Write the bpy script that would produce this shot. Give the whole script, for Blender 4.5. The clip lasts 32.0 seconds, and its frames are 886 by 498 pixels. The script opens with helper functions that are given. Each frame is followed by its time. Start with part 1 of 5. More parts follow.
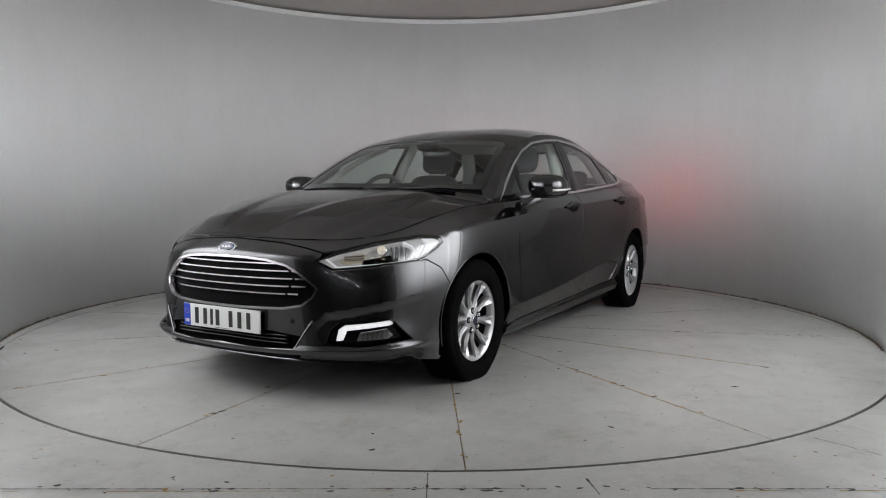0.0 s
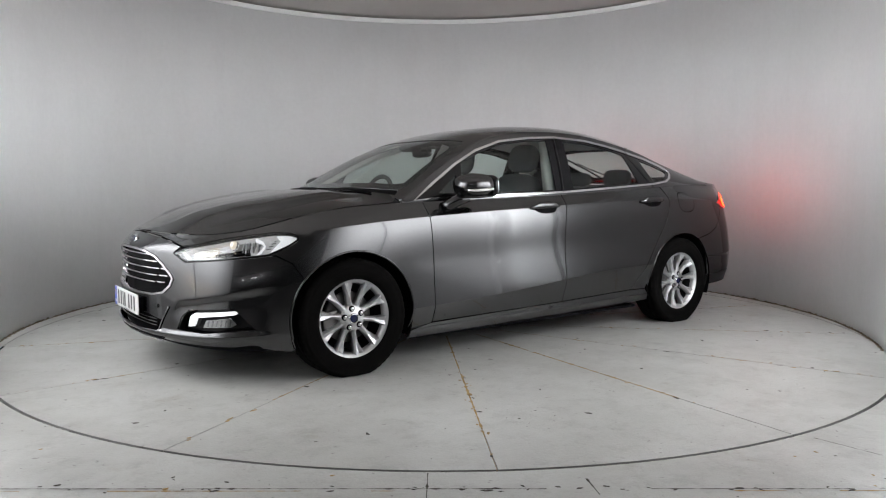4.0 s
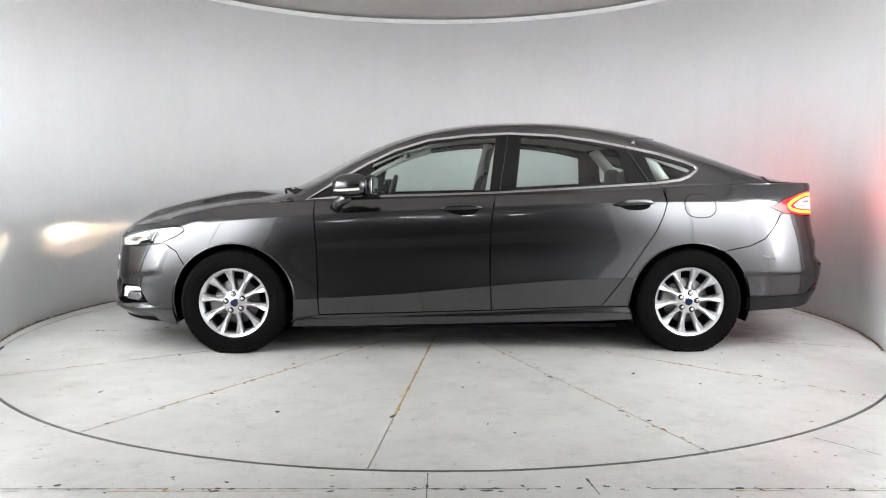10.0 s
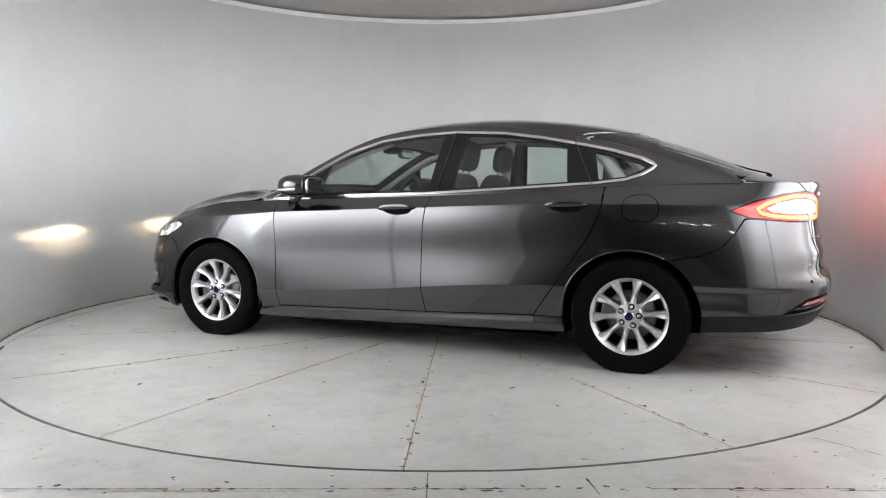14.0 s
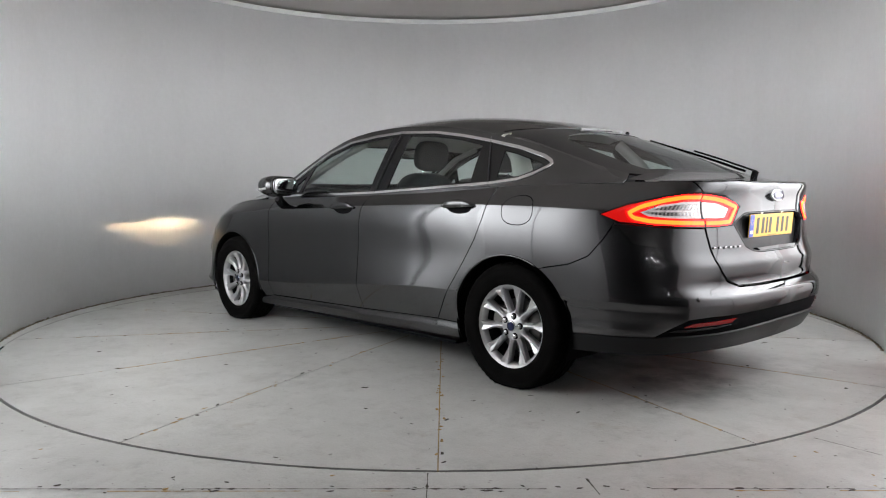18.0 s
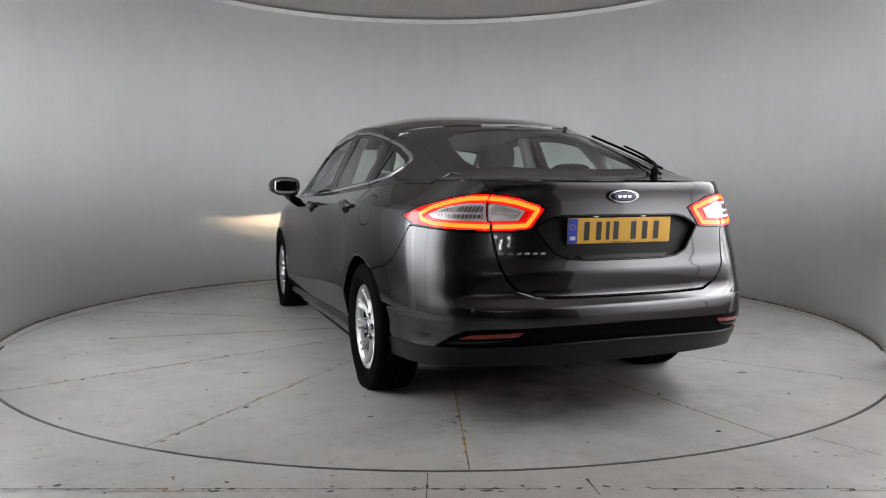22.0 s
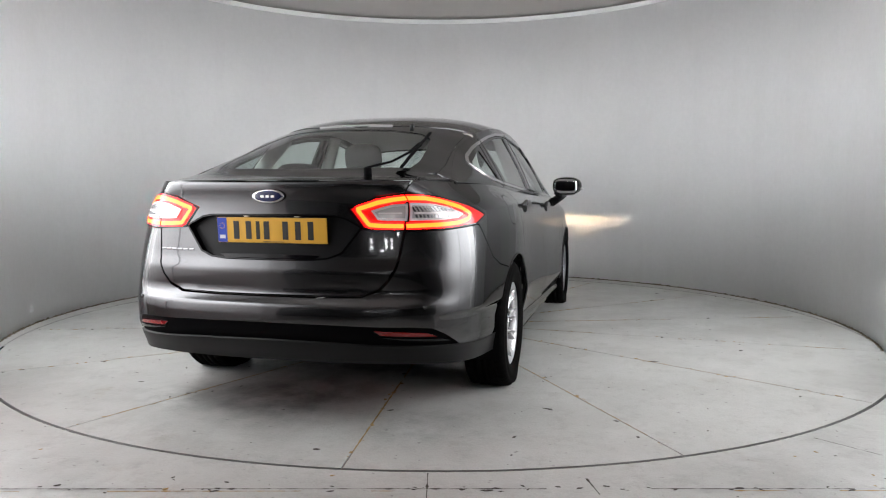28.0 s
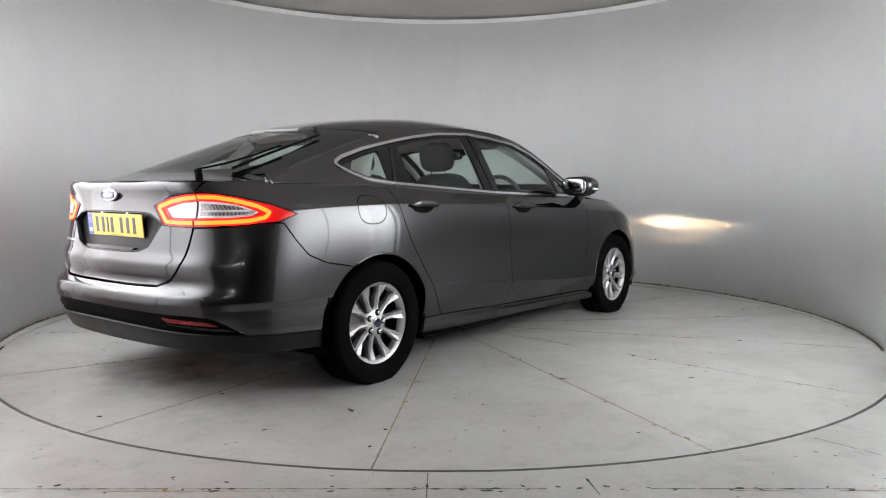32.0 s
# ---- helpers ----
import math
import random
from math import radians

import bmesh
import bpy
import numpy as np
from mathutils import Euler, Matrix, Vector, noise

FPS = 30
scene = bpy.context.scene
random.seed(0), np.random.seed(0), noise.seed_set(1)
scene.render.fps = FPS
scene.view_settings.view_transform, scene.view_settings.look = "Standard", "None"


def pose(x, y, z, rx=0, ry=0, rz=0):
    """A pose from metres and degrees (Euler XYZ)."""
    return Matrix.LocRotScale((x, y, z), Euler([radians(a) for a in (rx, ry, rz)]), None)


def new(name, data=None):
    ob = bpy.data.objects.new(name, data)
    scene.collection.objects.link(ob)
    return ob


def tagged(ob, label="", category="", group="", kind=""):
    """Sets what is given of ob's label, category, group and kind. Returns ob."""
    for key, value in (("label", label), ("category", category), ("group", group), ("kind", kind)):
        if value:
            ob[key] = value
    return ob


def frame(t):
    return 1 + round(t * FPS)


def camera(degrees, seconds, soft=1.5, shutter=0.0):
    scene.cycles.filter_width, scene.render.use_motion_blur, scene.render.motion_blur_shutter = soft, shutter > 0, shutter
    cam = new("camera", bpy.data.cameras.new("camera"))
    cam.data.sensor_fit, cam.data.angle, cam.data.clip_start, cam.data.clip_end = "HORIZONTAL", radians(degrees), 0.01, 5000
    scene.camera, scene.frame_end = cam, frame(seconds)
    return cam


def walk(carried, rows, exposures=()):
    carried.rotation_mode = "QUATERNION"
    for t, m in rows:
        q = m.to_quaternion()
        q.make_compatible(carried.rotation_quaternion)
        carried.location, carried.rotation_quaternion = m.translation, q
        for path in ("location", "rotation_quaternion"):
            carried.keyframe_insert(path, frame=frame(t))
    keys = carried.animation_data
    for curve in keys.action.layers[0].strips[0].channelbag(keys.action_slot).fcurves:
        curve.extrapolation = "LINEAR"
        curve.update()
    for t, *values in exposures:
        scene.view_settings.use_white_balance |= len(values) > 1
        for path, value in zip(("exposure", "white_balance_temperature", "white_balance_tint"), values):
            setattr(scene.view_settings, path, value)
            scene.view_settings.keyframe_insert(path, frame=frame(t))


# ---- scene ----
from mathutils.geometry import delaunay_2d_cdt

cam = camera(61.42, 32.0, soft=1.1)
EYE = pose(0, -5.6145, 1.0341, 90 - 4.7508, -0.005, -0.109)
walk(cam, [(0, EYE), (32.0, EYE)], exposures=[(0, -0.60), (1, -0.36), (2, -0.05), (3, -0.10), (4.5, -0.34), (6, -0.49), (7, -0.49), (8, -0.17), (9, 0.16), (10, 0.43), (11, 0.65), (12, 0.60), (13, 0.43), (14, 0.11), (15.5, -0.08), (17, -0.27), (18, -0.28), (19, -0.28), (20, -0.35), (21, -0.35), (22, -0.41), (23, -0.63), (24, -0.23), (25, 0.44), (26.5, 0.30), (28, 0.03), (29, -0.38), (30, -0.39), (31, -0.28), (32.0, -0.10)])

# turntable: heading of the car at time t, clockwise seen from above
TURN_START, TURN_RATE = 239.312, -5.86
CAR_X, CAR_Y = -0.1193, 0.1022


def heading(t):
    return TURN_START + TURN_RATE * t


# ---- world: an indoor booth, almost no light from outside ----
world = bpy.data.worlds.new("world")
scene.world = world
world.use_nodes = True
world.node_tree.nodes["Background"].inputs["Color"].default_value = (0.9, 0.95, 1.0, 1)
world.node_tree.nodes["Background"].inputs["Strength"].default_value = 0.02

# ---- materials ----
def material(name, color, rough=0.5, metal=0.0, spread=0.08, scale=6.0, fine=60.0, bump=0.0, coat=0.0, spec=0.5, emit=None, power=0.0):
    """A Principled surface whose colour and roughness vary at two scales, with a fine relief."""
    mat = bpy.data.materials.new(name)
    mat.use_nodes = True
    nt = mat.node_tree
    n, l = nt.nodes, nt.links
    b = n["Principled BSDF"]
    b.inputs["Roughness"].default_value, b.inputs["Metallic"].default_value = rough, metal
    b.inputs["Coat Weight"].default_value, b.inputs["Coat Roughness"].default_value = coat, 0.04
    b.inputs["Specular IOR Level"].default_value = spec
    b.inputs["Base Color"].default_value = (*color, 1)
    if emit:
        b.inputs["Emission Color"].default_value = (*emit, 1)
        b.inputs["Emission Strength"].default_value = power
    if spread or bump:
        co = n.new("ShaderNodeTexCoord")
        big, small = n.new("ShaderNodeTexNoise"), n.new("ShaderNodeTexNoise")
        for tex, s, d in ((big, scale, 4), (small, fine, 3)):
            tex.inputs["Scale"].default_value, tex.inputs["Detail"].default_value = s, d
            l.new(co.outputs["Object"], tex.inputs["Vector"])
        add = n.new("ShaderNodeMath")
        add.operation = "ADD"
        l.new(big.outputs["Fac"], add.inputs[0])
        l.new(small.outputs["Fac"], add.inputs[1])
        ramp = n.new("ShaderNodeMapRange")
        ramp.inputs["From Min"].default_value, ramp.inputs["From Max"].default_value = 0.6, 1.4
        ramp.inputs["To Min"].default_value, ramp.inputs["To Max"].default_value = 1 - spread, 1 + spread
        l.new(add.outputs[0], ramp.inputs["Value"])
        mul = n.new("ShaderNodeVectorMath")
        mul.operation = "SCALE"
        mul.inputs[0].default_value = color
        l.new(ramp.outputs["Result"], mul.inputs["Scale"])
        l.new(mul.outputs["Vector"], b.inputs["Base Color"])
        if bump:
            bp = n.new("ShaderNodeBump")
            bp.inputs["Strength"].default_value, bp.inputs["Distance"].default_value = bump, 0.004
            l.new(add.outputs[0], bp.inputs["Height"])
            l.new(bp.outputs["Normal"], b.inputs["Normal"])
    return mat


def glass(name, tint, gloss=0.9):
    """A thin pane: tinted see-through, mirror-like at a flat angle."""
    mat = bpy.data.materials.new(name)
    mat.use_nodes = True
    n, l = mat.node_tree.nodes, mat.node_tree.links
    n.remove(n["Principled BSDF"])
    clear, shine, mix, face, rise, lift = (n.new(k) for k in ("ShaderNodeBsdfTransparent", "ShaderNodeBsdfGlossy", "ShaderNodeMixShader", "ShaderNodeLayerWeight", "ShaderNodeMath", "ShaderNodeMath"))
    clear.inputs["Color"].default_value = (*tint, 1)
    shine.inputs["Color"].default_value = (gloss, gloss, gloss, 1)
    shine.inputs["Roughness"].default_value = 0.015
    rise.operation, lift.operation = "POWER", "MULTIPLY_ADD"
    rise.inputs[1].default_value = 4.5
    lift.inputs[1].default_value, lift.inputs[2].default_value = 0.85, 0.05
    l.new(face.outputs["Facing"], rise.inputs[0])
    l.new(rise.outputs[0], lift.inputs[0])
    l.new(lift.outputs[0], mix.inputs[0])
    l.new(clear.outputs[0], mix.inputs[1])
    l.new(shine.outputs[0], mix.inputs[2])
    l.new(mix.outputs[0], n["Material Output"].inputs["Surface"])
    return mat


def concrete(name, stains_and_shade=()):
    """Trowelled grey concrete with cloudy staining, dark flecks, rusty patches and pits, and dark spots for dirt and
    shade.
    """
    mat = material(name, (0.5, 0.5, 0.485), 0.55, spread=0.0)
    n, l = mat.node_tree.nodes, mat.node_tree.links
    b = n["Principled BSDF"]
    co = n.new("ShaderNodeTexCoord")

    def noise_at(scale, detail, lo, hi, rough=0.6):
        tex, ramp = n.new("ShaderNodeTexNoise"), n.new("ShaderNodeMapRange")
        tex.inputs["Scale"].default_value, tex.inputs["Detail"].default_value, tex.inputs["Roughness"].default_value = scale, detail, rough
        ramp.inputs["From Min"].default_value, ramp.inputs["From Max"].default_value = lo, hi
        l.new(co.outputs["Object"], tex.inputs["Vector"])
        l.new(tex.outputs["Fac"], ramp.inputs["Value"])
        return ramp.outputs["Result"]

    def blend(a, c, fac, amount):
        m, k = n.new("ShaderNodeMix"), n.new("ShaderNodeMath")
        m.data_type = "RGBA"
        k.operation = "MULTIPLY"
        k.inputs[1].default_value = amount
        l.new(fac, k.inputs[0])
        l.new(k.outputs[0], m.inputs["Factor"])
        if isinstance(a, tuple):
            m.inputs["A"].default_value = (*a, 1)
        else:
            l.new(a, m.inputs["A"])
        m.inputs["B"].default_value = (*c, 1)
        return m.outputs["Result"]

    c = blend((0.445, 0.445, 0.43), (0.345, 0.343, 0.33), noise_at(0.9, 6, 0.42, 0.66, 0.7), 0.85)
    c = blend(c, (0.53, 0.53, 0.515), noise_at(2.3, 6, 0.5, 0.72, 0.7), 0.6)
    c = blend(c, (0.21, 0.205, 0.195), noise_at(6.0, 8, 0.50, 0.74, 0.8), 0.6)
    c = blend(c, (0.15, 0.145, 0.13), noise_at(9.0, 6, 0.62, 0.78, 0.75), 0.45)
    c = blend(c, (0.21, 0.155, 0.09), noise_at(3.7, 6, 0.64, 0.78), 0.5)
    c = blend(c, (0.09, 0.08, 0.07), noise_at(26.0, 3, 0.665, 0.73), 0.7)
    c = blend(c, (0.17, 0.165, 0.155), noise_at(160.0, 3, 0.56, 0.72), 0.45)
    c = blend(c, (0.48, 0.48, 0.47), noise_at(110.0, 2, 0.62, 0.74), 0.35)
    # ragged dark spots: oil marks, and shade under the car put into the colour
    for x, y, size, dark in stains_and_shade:
        gap, near, ragged = n.new("ShaderNodeVectorMath"), n.new("ShaderNodeMapRange"), n.new("ShaderNodeMath")
        gap.operation, ragged.operation = "DISTANCE", "MULTIPLY"
        gap.inputs[1].default_value = (x, y, 0)
        near.inputs["From Min"].default_value, near.inputs["From Max"].default_value = size, size * 0.25
        l.new(co.outputs["Object"], gap.inputs[0])
        l.new(gap.outputs["Value"], near.inputs["Value"])
        l.new(near.outputs["Result"], ragged.inputs[0])
        l.new(noise_at(2.2 / size, 7, 0.42, 0.62, 0.7), ragged.inputs[1])
        c = blend(c, (0.06, 0.06, 0.057), ragged.outputs[0], dark)
    l.new(c, b.inputs["Base Color"])
    r = n.new("ShaderNodeMapRange")
    r.inputs["To Min"].default_value, r.inputs["To Max"].default_value = 0.278, 0.42
    b.inputs["Specular IOR Level"].default_value = 0.7
    l.new(noise_at(1.7, 4, 0.3, 0.7), r.inputs["Value"])
    l.new(r.outputs["Result"], b.inputs["Roughness"])
    bp = n.new("ShaderNodeBump")
    bp.inputs["Strength"].default_value, bp.inputs["Distance"].default_value = 0.25, 0.004
    l.new(noise_at(70, 5, 0.2, 0.8), bp.inputs["Height"])
    l.new(bp.outputs["Normal"], b.inputs["Normal"])
    return mat


def wall_paint():
    """White wall paint with faint runs and scuffs."""
    mat = material("wall_paint", (0.78, 0.78, 0.79), 0.75, spread=0.03, scale=1.5, fine=25, bump=0.05)
    n, l = mat.node_tree.nodes, mat.node_tree.links
    b = n["Principled BSDF"]
    co = n.new("ShaderNodeTexCoord")
    was = b.inputs["Base Color"].links[0].from_socket
    for stretch, scale, lo, hi, amount in (((1, 1, 0.12), 5.0, 0.5, 0.8, 0.05), ((1, 1, 0.5), 1.1, 0.45, 0.75, 0.07), ((1, 1, 3.0), 3.0, 0.66, 0.78, 0.10)):
        mp, tex, ramp, m = n.new("ShaderNodeMapping"), n.new("ShaderNodeTexNoise"), n.new("ShaderNodeMapRange"), n.new("ShaderNodeMix")
        m.data_type = "RGBA"
        mp.inputs["Scale"].default_value = stretch
        tex.inputs["Scale"].default_value, tex.inputs["Detail"].default_value, tex.inputs["Roughness"].default_value = scale, 6, 0.65
        ramp.inputs["From Min"].default_value, ramp.inputs["From Max"].default_value, ramp.inputs["To Max"].default_value = lo, hi, amount
        l.new(co.outputs["Object"], mp.inputs["Vector"])
        l.new(mp.outputs["Vector"], tex.inputs["Vector"])
        l.new(tex.outputs["Fac"], ramp.inputs["Value"])
        l.new(ramp.outputs["Result"], m.inputs["Factor"])
        l.new(was, m.inputs["A"])
        m.inputs["B"].default_value = (0.30, 0.29, 0.28, 1)
        was = m.outputs["Result"]
    l.new(was, b.inputs["Base Color"])
    return mat


M_WALL = wall_paint()
M_CEIL = material("ceiling_panel", (0.50, 0.47, 0.45), 0.8, spread=0.03, scale=2)
M_RIM = material("white_trim", (0.8, 0.8, 0.8), 0.5, spread=0.02)
M_FLOOR = concrete("concrete")
# the spots mix real oil marks with painted shade below the car and its tail
M_TABLE = concrete("turntable_concrete", ((-2.05, 0.2, 0.62, 0.85), (-2.25, 0.78, 0.3, 0.45), (-2.4, -0.5, 0.32, 0.35), (-1.3, 0, 0.7, 0.8), (1.3, 0, 0.8, 0.7), (-1.55, 0.6, 0.4, 0.5), (1.1, 0.2, 0.5, 0.6), (1.75, -0.5, 0.3, 0.4), (0.2, -1.6, 0.35, 0.3), (-0.6, 1.7, 0.3, 0.3)))
M_GRIME = material("brown_grime", (0.33, 0.22, 0.09), 0.95, spread=0.6, scale=14, fine=70, bump=0.3)
M_FOOT = material("foot_grime", (0.13, 0.10, 0.065), 0.95, spread=0.6, scale=14, fine=70, bump=0.3)
M_SPECK = material("dark_dirt", (0.055, 0.048, 0.04), 0.95, spread=0.5, scale=20, fine=90, bump=0.3)
M_GAP = material("gap_dark", (0.008, 0.008, 0.008), 0.95, spread=0.0, spec=0.0)
M_DARK = material("hall_dark", (0.04, 0.04, 0.045), 0.9, spread=0.05)
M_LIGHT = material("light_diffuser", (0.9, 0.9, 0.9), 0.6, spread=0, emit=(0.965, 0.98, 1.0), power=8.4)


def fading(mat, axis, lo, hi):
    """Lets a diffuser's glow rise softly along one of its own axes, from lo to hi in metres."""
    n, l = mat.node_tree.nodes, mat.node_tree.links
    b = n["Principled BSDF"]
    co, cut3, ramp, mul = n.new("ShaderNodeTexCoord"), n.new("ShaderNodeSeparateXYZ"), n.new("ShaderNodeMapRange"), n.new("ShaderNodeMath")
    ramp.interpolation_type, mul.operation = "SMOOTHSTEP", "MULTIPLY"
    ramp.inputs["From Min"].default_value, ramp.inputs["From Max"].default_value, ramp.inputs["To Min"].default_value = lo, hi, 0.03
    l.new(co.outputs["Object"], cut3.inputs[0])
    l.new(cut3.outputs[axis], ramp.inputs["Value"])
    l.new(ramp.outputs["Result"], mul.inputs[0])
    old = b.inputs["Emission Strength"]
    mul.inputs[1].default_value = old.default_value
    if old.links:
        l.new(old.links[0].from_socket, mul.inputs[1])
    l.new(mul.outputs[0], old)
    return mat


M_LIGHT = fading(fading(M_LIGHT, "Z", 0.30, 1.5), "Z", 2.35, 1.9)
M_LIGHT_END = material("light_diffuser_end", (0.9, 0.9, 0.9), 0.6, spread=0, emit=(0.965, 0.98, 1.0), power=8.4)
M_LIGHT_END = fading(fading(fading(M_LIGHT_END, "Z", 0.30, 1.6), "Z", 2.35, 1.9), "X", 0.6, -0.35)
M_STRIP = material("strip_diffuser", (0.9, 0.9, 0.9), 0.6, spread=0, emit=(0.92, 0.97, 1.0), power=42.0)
M_GLINT = material("hall_tube", (0.9, 0.9, 0.9), 0.6, spread=0, emit=(1.0, 1.0, 1.0), power=60.0)
M_PAINT = material("grey_car_paint", (0.056, 0.056, 0.059), 0.26, 1.0, spread=0.05, scale=3, fine=1400, coat=0.95)
M_PAINT.node_tree.nodes["Principled BSDF"].inputs["Specular Tint"].default_value = (0.2, 0.2, 0.2, 1)
M_PAINT.node_tree.nodes["Principled BSDF"].inputs["Coat Roughness"].default_value = 0.05
M_PAINT.node_tree.nodes["Principled BSDF"].inputs["Coat IOR"].default_value = 1.5
M_SATIN = material("satin_grey_plastic", (0.011, 0.011, 0.0115), 0.38, spread=0.04, fine=400, spec=0.12)
M_BLACK = material("black_plastic", (0.0035, 0.0035, 0.004), 0.6, spread=0.05, fine=300, spec=0.03)
M_GLOSS = material("gloss_black", (0.004, 0.004, 0.005), 0.1, spread=0.0, spec=0.3)
M_RUBBER = material("tyre_rubber", (0.0045, 0.0043, 0.0042), 0.85, spread=0.25, scale=12, fine=120, bump=0.1, spec=0.02)
M_ALLOY = material("silver_alloy", (0.50, 0.50, 0.51), 0.42, 0.85, spread=0.03, fine=200)
M_STEEL = material("brake_steel", (0.15, 0.145, 0.14), 0.45, 0.9, spread=0.15, scale=20)
M_CHROME = material("chrome", (0.62, 0.62, 0.63), 0.16, 1.0, spread=0.0)
M_GLASS = glass("window_glass", (0.79, 0.87, 0.84))
M_SCREEN = glass("windscreen_glass", (0.76, 0.83, 0.80))
M_LENS = glass("lamp_lens", (0.93, 0.94, 0.95))
M_TRIM = material("cabin_trim", (0.05, 0.05, 0.052), 0.7, spread=0.06, fine=200)
M_SEAT = material("seat_cloth", (0.032, 0.033, 0.036), 0.85, spread=0.12, scale=14, fine=300, bump=0.1)
M_LINER = material("headliner", (0.42, 0.41, 0.39), 0.9, spread=0.04, fine=200)
M_PLATE_W = material("white_plate", (0.60, 0.60, 0.59), 0.35, spread=0.01)
M_PLATE_Y = material("yellow_plate", (0.62, 0.34, 0.03), 0.35, spread=0.01)
M_PLATE_B = material("blue_band", (0.01, 0.04, 0.35), 0.35, spread=0.0)
M_INK = material("black_ink", (0.01, 0.01, 0.01), 0.4, spread=0.0)
M_NAVY = material("navy_enamel", (0.006, 0.010, 0.05), 0.15, spread=0.0)
M_RED = material("red_lens", (0.17, 0.004, 0.004), 0.12, spread=0.0, coat=1.0)
M_RED_DIM = material("red_lens_dim", (0.35, 0.006, 0.005), 0.12, spread=0.0, emit=(1.0, 0.01, 0.008), power=0.5)
M_RED_ON = material("red_lens_lit", (0.5, 0.01, 0.005), 0.2, spread=0.0, emit=(1.0, 0.0035, 0.0025), power=10.0)
M_TUBE_ON = material("amber_red_tube_lit", (0.6, 0.05, 0.01), 0.2, spread=0.0, emit=(1.0, 0.036, 0.003), power=16.0)
M_CLEAR_ON = material("clear_lamp_inner", (0.50, 0.47, 0.47), 0.2, 0.5, spread=0.0, emit=(1.0, 0.85, 0.82), power=0.08)
M_RIM_LAMP = material("pale_lamp_rim", (0.70, 0.64, 0.64), 0.25, 0.1, spread=0.0)
M_REFLECTOR = material("lamp_reflector", (0.62, 0.62, 0.63), 0.18, 1.0, spread=0.0)
M_SILVER = material("lamp_silver", (0.60, 0.60, 0.61), 0.28, 0.3, spread=0.05, scale=25)
# silver with weak emission in place of the light it would reflect
M_BOWL_GLOW = material("lamp_bowl", (0.62, 0.62, 0.63), 0.25, 0.3, spread=0.15, scale=40, emit=(1.0, 0.95, 0.88), power=0.10)
M_BULB = material("warm_lamp_lit", (0.6, 0.56, 0.48), 0.08, 0.5, spread=0.0, emit=(1.0, 0.88, 0.70), power=0.45)
# weak warm emission: reflected light on the headlight's reflector, own light at the plate lamps
M_WARM = material("warm_reflector", (0.7, 0.66, 0.55), 0.25, 0.8, spread=0.0, emit=(1.0, 0.82, 0.58), power=0.12)
M_MIRROR = material("mirror_silver", (0.45, 0.46, 0.47), 0.03, 1.0, spread=0.0)
M_SLAT = material("satin_chrome", (0.46, 0.44, 0.46), 0.18, 1.0, spread=0.0)
M_DULL = material("dull_chrome", (0.30, 0.30, 0.31), 0.25, 1.0, spread=0.0)
M_PIT = material("beam_box_black", (0.002, 0.002, 0.002), 1.0, spread=0.0, spec=0.0)
M_INDICATOR = material("clear_indicator", (0.75, 0.74, 0.72), 0.15, 0.4, spread=0.0)
M_DRL = material("white_lamp_lit", (0.9, 0.9, 0.9), 0.3, spread=0.0, emit=(0.97, 0.98, 1.0), power=0.9)
M_GUIDE = material("white_guide", (0.62, 0.62, 0.63), 0.3, spread=0.0, emit=(0.97, 0.98, 1.0), power=0.5)
M_LED = material("brake_led_strip", (0.22, 0.22, 0.22), 0.3, spread=0.0, emit=(1.0, 0.98, 0.95), power=0.05)

# ---- mesh helpers ----
def mesh_of(name, verts, faces, mat, smooth=False):
    me = bpy.data.meshes.new(name)
    me.from_pydata([tuple(v) for v in verts], [], [tuple(f) for f in faces])
    me.materials.append(mat)
    if smooth:
        me.polygons.foreach_set("use_smooth", [True] * len(me.polygons))
    me.update()
    return me


def part(name, me, parent, label=""):
    """Links a mesh as one object under a thing or under a part."""
    ob = new(name, me)
    ob.parent = parent
    return tagged(ob, label)


def thing(name, label, category, group="", kind=""):
    return tagged(new(name), label, category, group, kind)


def arc_wall(name, cx, cy, r, thick, z0, z1, a0, a1, steps, mat):
    """An upright wall bent to an arc; angles in degrees."""
    v, f = [], []
    for i in range(steps + 1):
        a = radians(a0 + (a1 - a0) * i / steps)
        for rr, z in ((r, z0), (r + thick, z0), (r + thick, z1), (r, z1)):
            v.append((cx + rr * math.cos(a), cy + rr * math.sin(a), z))
    for i in range(steps):
        for k in range(4):
            p, q = 4 * i + k, 4 * i + (k + 1) % 4
            f.append((p, p + 4, q + 4, q))
    f += [(0, 1, 2, 3), (4 * steps + 3, 4 * steps + 2, 4 * steps + 1, 4 * steps)]
    return mesh_of(name, v, f, mat, False)


def box(name, lo, hi, mat, bevel=0.0):
    bm = bmesh.new()
    bmesh.ops.create_cube(bm, size=1)
    for v in bm.verts:
        v.co = Vector([lo[k] + (hi[k] - lo[k]) * (v.co[k] + 0.5) for k in range(3)])
    if bevel:
        bmesh.ops.bevel(bm, geom=bm.edges[:], offset=bevel, segments=2, affect="EDGES", profile=0.6)
    me = bpy.data.meshes.new(name)
    bm.to_mesh(me)
    bm.free()
    me.materials.append(mat)
    return me


